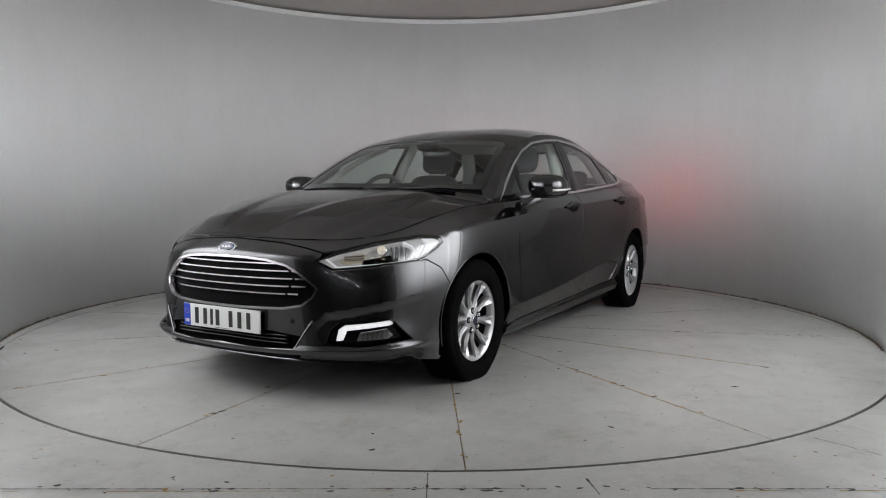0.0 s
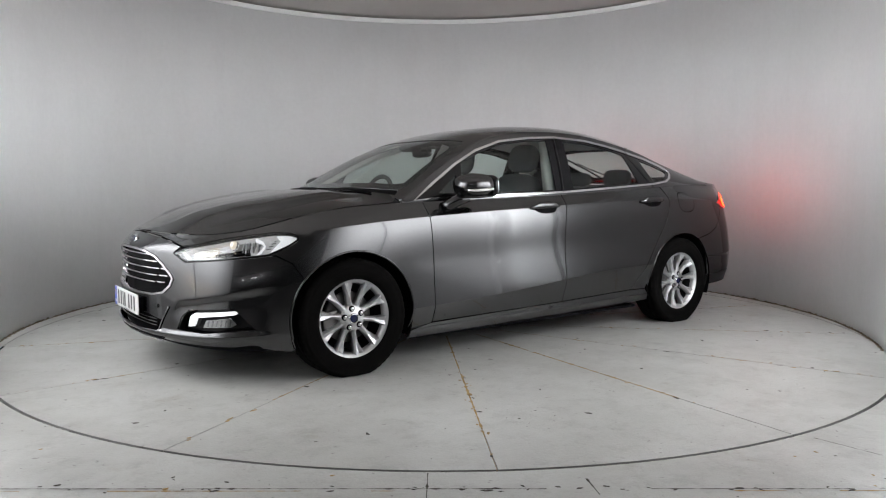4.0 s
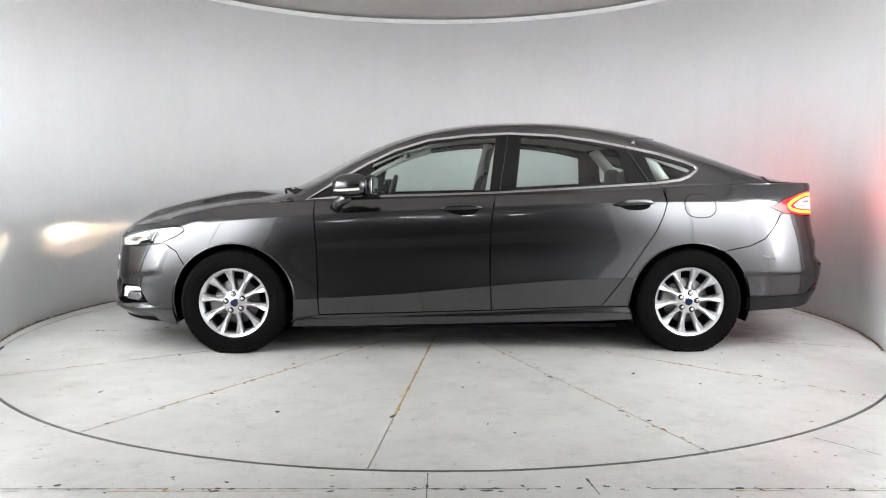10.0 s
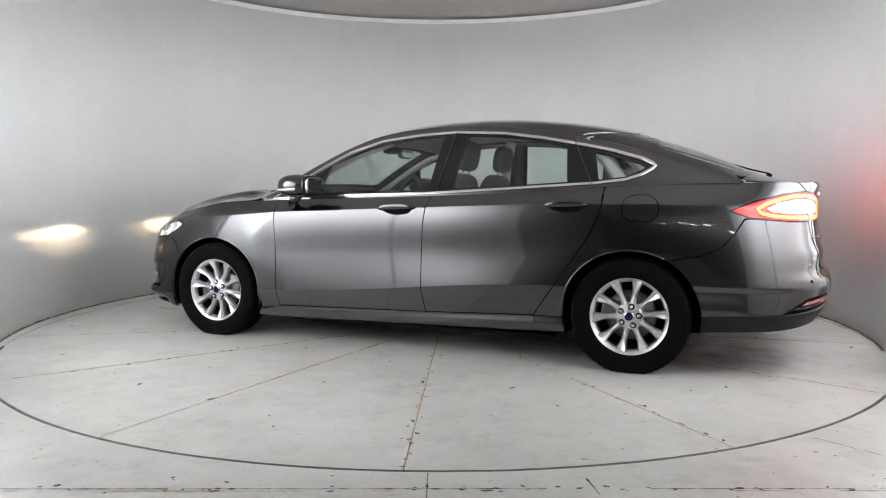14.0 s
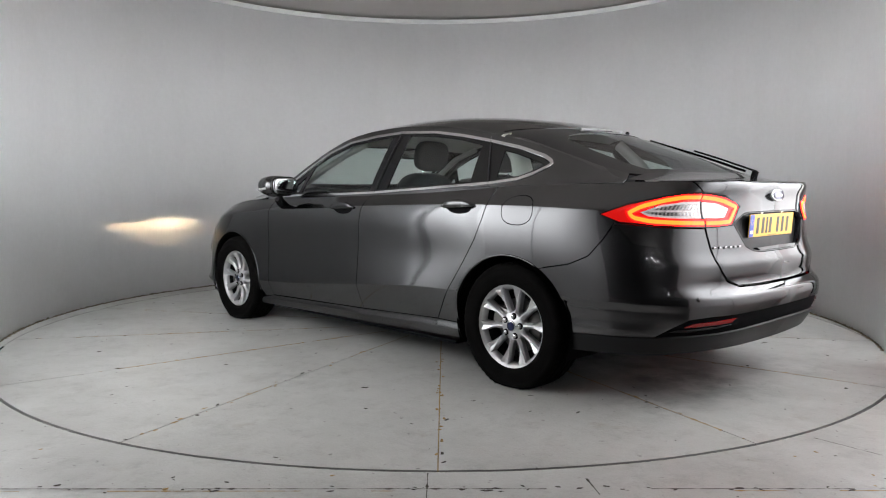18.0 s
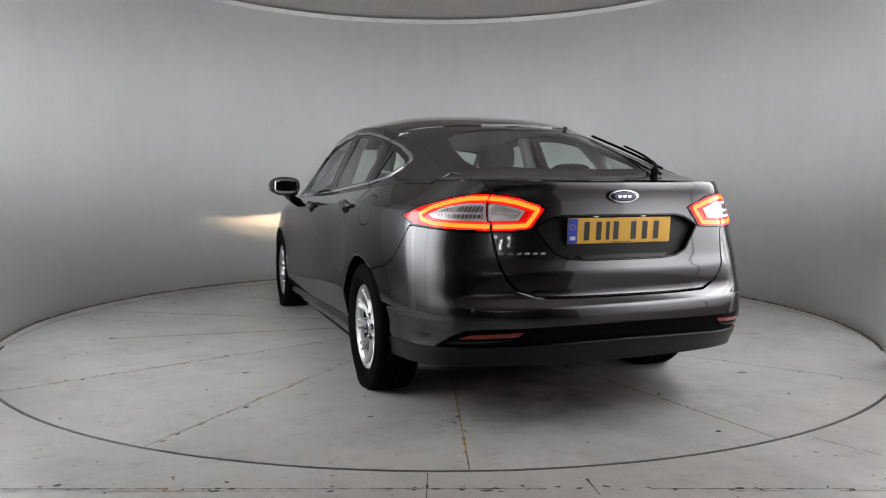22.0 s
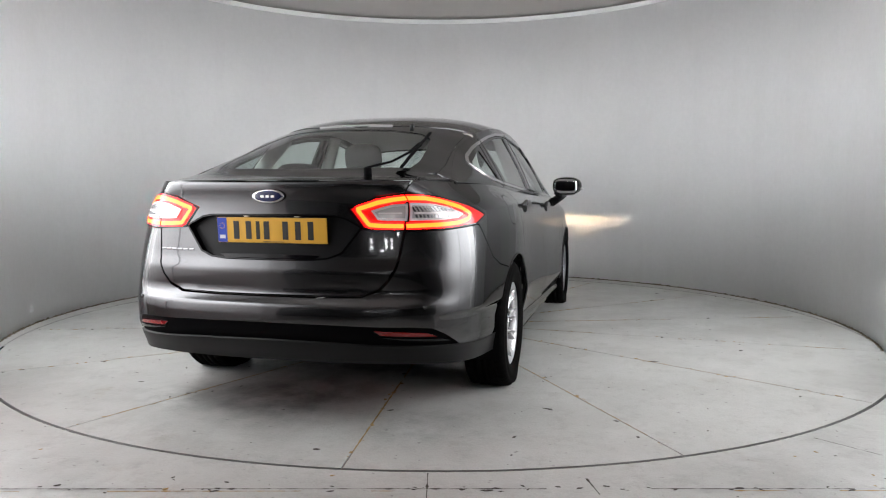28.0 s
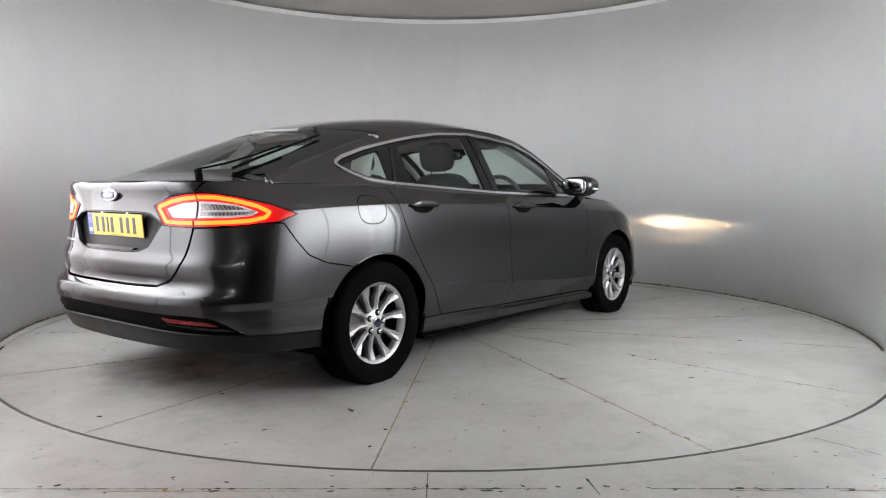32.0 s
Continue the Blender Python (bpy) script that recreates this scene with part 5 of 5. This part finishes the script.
# ---- door handles, mirrors ----
for s in (1, -1):
    doors = {o.name.split(".")[0]: o for o in car.children if o.name.split(".")[0] in ("front_door", "rear_door") and (o.data.vertices[0].co.y > 0) == (s > 0)}
    for nm, x0, x1, z in (("front_door", .14, -.12, .897), ("rear_door", -.93, -1.185, .925)):
        a0, a1 = float(ax(x0)), float(ax(x1))
        # flat black patch on the skin paints the shade of the handle's hollow
        cup = smooth_loop([(a0 + .02, z + .012), (a1 - .02, z + .015), (a1 - .03, z - .03), (a0 + .12, z - .042), (a0 + .05, z - .022)], 3)
        joined("handle_cup", [sheet(flank, cup, (), 0.015, lift=0.001, depth=0.001, side_of=s)], M_BLACK, doors[nm], "dark hollow behind the door handle")
        line = skin_line(flank, [(a0, z), (a0 + .06, z + .012), (a0 + .13, z + .016), (a1 - .06, z + .016), (a1, z + .008)], 0.0) * [1, s, 1]
        n, v, f = len(line), [], []
        for i, p in enumerate(line):
            t = i / (n - 1)
            h = .021 * (1 - abs(2 * t - 1) ** 3.5) + .002
            lift = .024 * (1 - abs(2 * t - 1) ** 4)
            for k in range(12):
                b = 2 * math.pi * k / 12
                v.append((p[0], p[1] + s * (lift + .012 * math.cos(b)), p[2] + h * math.sin(b)))
        for i in range(n - 1):
            for k in range(12):
                f.append((i * 12 + k, (i + 1) * 12 + k, (i + 1) * 12 + (k + 1) % 12, i * 12 + (k + 1) % 12))
        part("handle", mesh_of("handle", v, f, M_PAINT, True), doors[nm], "body-coloured door handle")
    # mirror on its arm
    turn = Matrix.Rotation(radians(-8 * s), 3, "Z")
    mirror = pebble("door_mirror", (.672, .985 * s, 1.040), (.122, .115, .072), M_PAINT, doors["front_door"], 2.35, turn, label="body-coloured door mirror")
    pebble("mirror_bezel", (.562, .984 * s, 1.038), (.026, .100, .066), M_GLOSS, mirror, 3.2, turn)
    pebble("mirror_glass", (.541, .986 * s, 1.038), (.008, .088, .055), M_MIRROR, mirror, 4.0, turn, label="mirror glass")
    pebble("mirror_base", (.66, .965 * s, .982), (.075, .085, .018), M_PAINT, mirror, 3.0, turn)
    lens = [(.765, 1.052 * s, 1.012), (.74, 1.078 * s, 1.012), (.69, 1.096 * s, 1.014), (.62, 1.100 * s, 1.020)]
    tube("indicator", lens, .012, M_INDICATOR, mirror, "clear indicator strip", flat=.7)
    arm = [(.80, .845 * s, .905), (.775, .885 * s, .925), (.735, .925 * s, .955), (.69, .955 * s, .978)]
    tube("mirror_arm", arm, .031, M_PAINT, mirror, sides=12, flat=1.1)

# ---- wheels ----
def wheel_meshes():
    tyre_prof = [(.215, -.098), (.228, -.104), (.25, -.108), (.285, -.110), (.312, -.104), (.324, -.094), (.330, -.082), (.331, -.060), (.325, -.058), (.325, -.051), (.332, -.049), (.332, -.021), (.325, -.019),
                 (.325, -.011), (.332, -.009), (.332, .009), (.325, .011), (.325, .019), (.332, .021), (.332, .049), (.325, .051), (.325, .058), (.331, .060), (.330, .082), (.324, .094), (.312, .104), (.300, .1075), (.297, .106),
                 (.285, .110), (.262, .1115), (.259, .110), (.25, .109), (.238, .1065), (.226, .100), (.217, .09)]
    wob = lambda i, j: .005 if (i % 3 == 0 and (5 <= j <= 7 or 22 <= j <= 24)) else 0.0
    v, f = lathe(tyre_prof, 168, wob=wob)
    # the loaded tyre stands flat on the ground and bulges a little there
    v = [(x, y * (1 + .10 * max(0, min(1, (-z - .27) / .04))), max(z, -.313)) for x, y, z in v]
    tyre = mesh_of("tyre", v, [q[::-1] for q in f], M_RUBBER, True)
    lip = [(.205, -.09), (.196, -.02), (.192, .045), (.196, .066), (.205, .080), (.214, .084), (.221, .090), (.2235, .092), (.2245, .088), (.221, .075)]
    v, f = lathe(lip, 80)
    k0 = len(v)
    # hub bowl
    w, g = lathe([(1e-4, .074), (.026, .074), (.030, .072), (.062, .070), (.074, .064), (.078, .050), (.074, .02)], 40)
    f += [tuple(i + k0 for i in q) for q in g]
    v += w
    rim = mesh_of("wheel", v, [q[::-1] for q in f], M_ALLOY, True)
    # one spoke: a waist with a single ridge near the hub, spreading into two ridges with a valley at the rim
    v, f = [], []
    rs = [.050 + .155 * i / 13 for i in range(14)]
    for r in rs:
        t = (r - .050) / .155
        wd = .0140 + .050 * max(0, .24 - t) + .046 * max(0, t - .50) ** 1.4
        yy = .071 - .012 * math.sin(math.pi * min(1, t * 1.1)) + .013 * t
        split = ease(np.array((t - .45) / .4)).item()
        for u, d in ((-1.0, -.040), (-1.0, -.013), (-.30 - .48 * split, -.001), (0, .001 - .011 * split), (.30 + .48 * split, -.001), (1.0, -.013), (1.0, -.040)):
            v.append((r, yy + d, u * wd))
    for i in range(len(rs) - 1):
        for j in range(6):
            p = i * 7 + j
            f.append((p, p + 7, p + 8, p + 1))
    spoke = mesh_of("spoke", v, [q[::-1] for q in f], M_ALLOY)
    return tyre, rim, spoke


TYRE, RIM, SPOKE = wheel_meshes()
v, f = lathe([(.202, -.088), (.193, .0), (.190, .05)], 60)
BARREL = mesh_of("barrel", v, f, M_SATIN, True)
v, f = lathe([(.06, .012), (.14, .012), (.142, .008), (.142, -.006)], 48)
DISC = mesh_of("brake_disc", v, [q[::-1] for q in f], M_STEEL, True)
HAT = mesh_of("hub_shade", [(x, y - .02, z) for x, y, z in lathe([(1e-4, .0), (.19, .0)], 40)[0]], lathe([(1e-4, .0), (.19, .0)], 40)[1], M_BLACK)
for x in (1.425, -1.425):
    for s in (1, -1):
        wheel = part("wheel", RIM, car, "silver ten-spoke alloy wheel")
        wheel.matrix_basis = pose(x, .803 * s, .312, 0, 9 if x > 0 else -12, 0 if s > 0 else 180)
        part("tyre", TYRE, wheel, "black rubber tyre").matrix_basis = pose(0, 0, 0, 0, -9 if x > 0 else 12, 0)
        for n in range(10):
            part("spoke", SPOKE, wheel).matrix_basis = pose(0, 0, 0, 0, 36 * n + 18, 0)
        part("barrel", BARREL, wheel)
        part("brake_disc", DISC, wheel, "steel brake disc")
        part("hub_shade", HAT, wheel)
        part("caliper", box("caliper", (.06, -.03, -.06), (.165, .035, .06), M_STEEL, .012), wheel)
        disc("centre_cap", (0, .080, 0), (0, 1, 0), .0275, .012, M_CHROME, wheel, seg=24, dome=.002)
        disc("cap_badge", (0, .0822, 0), (0, 1, 0), .023, .001, M_NAVY, wheel, seg=24, dome=.001)
        for i in range(5):
            a = radians(72 * i + 90)
            disc("wheel_nut", (.054 * math.cos(a), .082, .054 * math.sin(a)), (0, 1, 0), .0105, .022, M_CHROME, wheel, seg=10, dome=.002)
            # flat black disc on the hub paints the shade of the nut's pocket
            disc("nut_hole", (.054 * math.cos(a), .0722, .054 * math.sin(a)), (0, 1, 0), .0175, .004, M_BLACK, wheel, seg=14)

# ---- cabin ----
liner = [(.44, 0), (.40, .50)] + [(float(x), float(edge_y(x)) - .03) for x in np.linspace(.36, -1.05, 24)] + [(-1.3, .36), (-1.36, 0)]
joined("headliner", [sheet(top, about(liner), (), 0.06, lift=-0.035, depth=0)], M_LINER, car, "pale headliner")
for s in (1, -1):
    P = [(.99, .70 * s, .95), (.80, .645 * s, 1.055), (.60, .60 * s, 1.17), (.42, .56 * s, 1.255), (.2, .55 * s, 1.32)]
    tube("pillar_trim", P, .026, M_LINER, car, "pale pillar trim", flat=.8)
    P = [(-.27, .585 * s, 1.37), (-.22, .66 * s, 1.2), (-.18, .735 * s, 1.0), (-.17, .77 * s, .85)]
    tube("pillar_trim", P, .045, M_LINER, car, flat=.7)
    P = [(-1.12, .56 * s, 1.31), (-1.25, .61 * s, 1.18), (-1.35, .68 * s, 1.02), (-1.4, .70 * s, .9)]
    tube("pillar_trim", P, .06, M_LINER, car, flat=.6)
    tube("door_card", [(.9, .78 * s, .93), (0, .80 * s, .945), (-.9, .78 * s, .98)], .03, M_TRIM, car)
dash = pebble("dashboard", (.86, 0, .84), (.27, .74, .13), M_TRIM, car, 4.5, Matrix.Rotation(radians(4), 3, "Y"), label="dark dashboard")
pebble("binnacle", (.66, -.37, .975), (.10, .19, .035), M_TRIM, dash, 3)
ring = [(.50 + .06 * math.sin(a) , -.37 + .185 * math.cos(a), .945 + .165 * math.sin(a)) for a in np.linspace(0, 2 * math.pi, 36, endpoint=False)]
ring = [(.52 - .28 * (z - .945), y, z) for _, y, z in ring]
steer = tube("steering_wheel", ring, .017, M_TRIM, car, "dark steering wheel", closed=True)
pebble("wheel_boss", (.53, -.37, .935), (.03, .07, .05), M_TRIM, steer, 3)
for k in (-1, 1):
    tube("spoke", [(.525, -.37 + .05 * k, .935), (.52, -.37 + .175 * k, .95)], .012, M_TRIM, steer)
tube("steering_column", [(.53, -.37, .935), (.75, -.37, .90)], .03, M_TRIM, steer)


def seat(x, y):
    base = pebble("seat", (x + .12, y, .50), (.27, .25, .085), M_SEAT, car, 4.0, Matrix.Rotation(radians(-8), 3, "Y"), label="dark cloth front seat")
    pebble("backrest", (x - .16, y, .80), (.075, .245, .33), M_SEAT, base, 4.0, Matrix.Rotation(radians(-14), 3, "Y"))
    pebble("headrest", (x - .275, y, 1.235), (.052, .135, .10), M_SEAT, base, 3.2, Matrix.Rotation(radians(-10), 3, "Y"))
    for k in (-1, 1):
        tube("headrest_post", [(x - .24, y + .06 * k, 1.06), (x - .268, y + .06 * k, 1.18)], .006, M_CHROME, base)


seat(.0, .37)
seat(.0, -.37)
bench = pebble("rear_seat", (-.86, 0, .50), (.26, .66, .09), M_SEAT, car, 5.0, label="dark cloth rear bench")
pebble("backrest", (-1.13, 0, .78), (.085, .66, .26), M_SEAT, bench, 5.0, Matrix.Rotation(radians(-20), 3, "Y"))
for y, h in ((.42, .075), (0, .06), (-.42, .075)):
    pebble("headrest", (-1.235, y, 1.065 + h * .4), (.045, .13, h), M_SEAT, bench, 3.2)
part("parcel_shelf", box("parcel_shelf", (-2.10, -.67, .990), (-1.22, .67, 1.005), M_TRIM, .005), car)
mirror = pebble("cabin_mirror", (.37, 0, 1.275), (.02, .11, .035), M_GLOSS, car, 3.5, label="cabin mirror")
pebble("mirror_face", (.352, 0, 1.275), (.006, .10, .029), M_CHROME, mirror, 4)
tube("mirror_stem", [(.38, 0, 1.29), (.46, 0, 1.335)], .012, M_GLOSS, mirror)
pebble("sensor_pod", (.47, 0, 1.305), (.07, .07, .028), M_BLACK, mirror, 3)

# ---- turntable: fourteen concrete wedges ----
table = thing("turntable", "round concrete turntable with dirty radial joints", "turntable")
JOINTS = [6.2, 32.4, 58.1, 84.0, 110.0, 135.9, 161.6, 187.6, 213.2, 239.3, 265.2, 290.2, 315.2, 340.7]
SPOKES = len(JOINTS)


def wedge(a0, a1, r0, r1, gap):
    """A wedge slab whose edges stand a little back from its joints."""
    v, f, n, m = [], [], 10, 6
    for j in range(m + 1):
        r = r0 + (r1 - r0) * j / m
        d = math.degrees(gap / r)
        for i in range(n + 1):
            a = radians(a0 + d + (a1 - a0 - 2 * d) * i / n)
            v.append((r * math.cos(a), r * math.sin(a), 0))
    for j in range(m):
        for i in range(n):
            p = j * (n + 1) + i
            f.append((p, p + n + 1, p + n + 2, p + 1))
    ring = [i for i in range(n + 1)] + [(j + 1) * (n + 1) - 1 for j in range(1, m + 1)] + [m * (n + 1) + i for i in range(n - 1, -1, -1)] + [j * (n + 1) for j in range(m - 1, 0, -1)]
    k = len(v)
    v += [(v[i][0], v[i][1], -0.08) for i in ring]
    for q in range(len(ring)):
        w = (q + 1) % len(ring)
        f.append((ring[q], ring[w], k + w, k + q))
    return mesh_of("slab", v, f, M_TABLE)


for k in range(SPOKES):
    a0 = JOINTS[k]
    part("slab", wedge(a0, JOINTS[k + 1] if k + 1 < SPOKES else JOINTS[0] + 360, 0.5, TABLE_R, 0.0028), table)
v, f = lathe([(0.0001, 0), (0.494, 0), (0.494, -0.08)], 40)
part("hub_slab", mesh_of("hub_slab", [(x, z, y) for x, y, z in v], f, M_TABLE), table)
M_JOINT = material("joint_dirt", (0.30, 0.22, 0.12), 0.95, spread=0.5, scale=9, fine=50, bump=0.3)
v, f = lathe([(0.0001, -0.007), (TABLE_R - 0.004, -0.007), (TABLE_R - 0.004, -0.1), (0.0001, -0.1)], 120)
part("joint_fill", mesh_of("joint_fill", [(x, z, y) for x, y, z in v], f, M_JOINT), table, "brown dirt in the radial joints")


# ---- dirt: crumbs, chips and crusts along the joints ----
rng = random.Random(7)


def blot(v, f, x, y, r, z, long=1.0, turn=0.0, n=9):
    """A flat ragged crumb added to the lists."""
    k, c, s = len(v), math.cos(turn), math.sin(turn)
    for i in range(n):
        a = 2 * math.pi * i / n
        q = r * rng.uniform(0.55, 1.25)
        u, w = q * math.cos(a) * long, q * math.sin(a)
        v.append((x + u * c - w * s, y + u * s + w * c, z))
    v.append((x, y, z + min(0.004, r * 0.25)))
    f += [(k + i, k + (i + 1) % n, k + n) for i in range(n)]


def crust(v, f, p, q, wide, z, fill=0.8, step=0.02):
    """A ragged broken line of dirt from p to q."""
    dx, dy = q[0] - p[0], q[1] - p[1]
    run = math.hypot(dx, dy)
    ux, uy = dx / run, dy / run
    n = int(run / step)
    keep, w0 = True, wide
    for i in range(n):
        if rng.random() < 0.12:
            keep = rng.random() < fill
        w1 = wide * rng.uniform(0.25, 1.0) * (2.2 if rng.random() < 0.05 else 1)
        if keep:
            x0, y0 = p[0] + ux * step * i, p[1] + uy * step * i
            x1, y1 = x0 + ux * step, y0 + uy * step
            k = len(v)
            v += [(x0 - uy * w0, y0 + ux * w0, z), (x1 - uy * w1, y1 + ux * w1, z), (x1 + uy * w1, y1 - ux * w1, z), (x0 + uy * w0, y0 - ux * w0, z)]
            f.append((k, k + 3, k + 2, k + 1))
        w0 = w1


v, f = [], []
w, g = [], []
for k in range(SPOKES):
    a = radians(JOINTS[k])
    c, s = math.cos(a), math.sin(a)
    far = rng.uniform(2.3, 2.93)
    crust(v, f, (0.5 * c, 0.5 * s), (far * c, far * s), rng.choice((0.004, 0.006, 0.0085)), 0.0012, fill=rng.uniform(0.5, 0.95))
    for i in range(rng.randint(10, 26)):
        r, d = rng.uniform(0.8, 2.9), rng.gauss(0, 0.012)
        blot(v, f, r * c - d * s, r * s + d * c, rng.uniform(0.003, 0.010), 0.0014, rng.uniform(1, 2.5), a)
    for i in range(rng.randint(2, 5)):
        r, d = rng.uniform(0.8, 2.9), rng.gauss(0, 0.015)
        blot(w, g, r * c - d * s, r * s + d * c, rng.uniform(0.003, 0.012), 0.0016, rng.uniform(1, 2.8), a + rng.gauss(0, 0.6))
crusts = part("dirt_crust", mesh_of("dirt_crust", v, f, M_GRIME), table, "brown dirt caked along the joints")
tagged(crusts, "brown dirt caked along the joints", kind="stuff")
for i in range(190):
    r, a = 2.93 * math.sqrt(rng.uniform(0.03, 1)), rng.uniform(0, 2 * math.pi)
    blot(w, g, r * math.cos(a), r * math.sin(a), rng.choice((0.0025, 0.003, 0.004, 0.005, 0.009)) * rng.uniform(0.7, 1.3), 0.0015, rng.uniform(1, 2.6), rng.uniform(0, 3.1), 7)
specks = part("dirt_speck", mesh_of("dirt_speck", w, g, M_SPECK), table, "small dark crumbs of dirt")
tagged(specks, "small dark crumbs of dirt", kind="stuff")

# the fixed floor: slab joint, seam, cracks, chips and plugged holes
v, f, w, g = [], [], [], []
crust(w, g, (-4.0, -3.125), (4.0, -3.135), 0.0035, 0.0012, fill=0.93)
crust(w, g, (-0.05, -2.99), (-0.052, -3.9), 0.0028, 0.0012, fill=1.0)
crust(w, g, (0.515, -3.04), (0.535, -3.19), 0.005, 0.0013, fill=1.0)
crust(w, g, (1.54, -2.61), (1.71, -2.82), 0.003, 0.0012, fill=0.8)
crust(v, f, (-4.0, -3.15), (4.0, -3.145), 0.004, 0.0010, fill=0.3)
for i in range(300):
    x, y = rng.uniform(-3.6, 3.6), rng.uniform(-3.5, -0.6)
    if math.hypot(x, y) > 2.995 and math.hypot(x, y - 0.2) < 4.2:
        blot(w, g, x, y, rng.choice((0.0025, 0.003, 0.004, 0.006, 0.009)) * rng.uniform(0.7, 1.2), 0.0014, rng.uniform(1, 2.4), rng.uniform(0, 3.1), 8)
for i in range(60):
    x = rng.uniform(-2.2, 2.2)
    blot(w, g, x, -3.13 + rng.gauss(0, 0.012), rng.uniform(0.002, 0.007), 0.0014, rng.uniform(1.2, 3.0), rng.gauss(0, 0.3), 8)
for i in range(26):
    x, y = rng.uniform(-2.6, 2.6), rng.uniform(-3.4, -2.0)
    if math.hypot(x, y) > 3.0:
        blot(v, f, x, y, rng.uniform(0.004, 0.012), 0.0011, rng.uniform(1, 1.8), rng.uniform(0, 3.1), 11)
# ragged grime along the foot of the round wall
foot_v, foot_f, n = [], [], 900
for i in range(n + 1):
    a = radians(-23 + 226 * i / n)
    c, s = math.cos(a), math.sin(a)
    d, h = 0.010 + 0.022 * rng.random() ** 3, 0.004 + 0.012 * rng.random() ** 2
    for r, z in ((WALL_R - d, 0.0012), (WALL_R - 0.003, 0.003), (WALL_R - 0.0015, h)):
        foot_v.append((WALL_CX + r * c, WALL_CY + r * s, z))
for i in range(n):
    p = 3 * i
    foot_f += [(p, p + 3, p + 4, p + 1), (p + 1, p + 4, p + 5, p + 2)]
tagged(new("wall_foot_grime", mesh_of("wall_foot_grime", foot_v, foot_f, M_FOOT)), "dark ragged grime along the foot of the curved wall", "dirt", kind="stuff")
tagged(new("floor_grime", mesh_of("floor_grime", v, f, M_GRIME)), "brown grime patches on the concrete floor", "dirt", kind="stuff")
tagged(new("floor_chips", mesh_of("floor_chips", w, g, M_SPECK)), "dark joint lines, chips and crumbs on the concrete floor", "dirt", kind="stuff")

def motions():
    """The turntable and the car on it turn together at a steady rate."""
    rows_table, rows_car = [], []
    for i in range(65):
        t = i / 2
        h = radians(heading(t))
        c, s = math.cos(h), math.sin(h)
        rows_table.append((t, pose(0, 0, 0, 0, 0, heading(t))))
        rows_car.append((t, pose(CAR_X * c - CAR_Y * s, CAR_X * s + CAR_Y * c, 0.003, 0, 0, heading(t))))
    walk(table, rows_table)
    walk(car, rows_car)


motions()
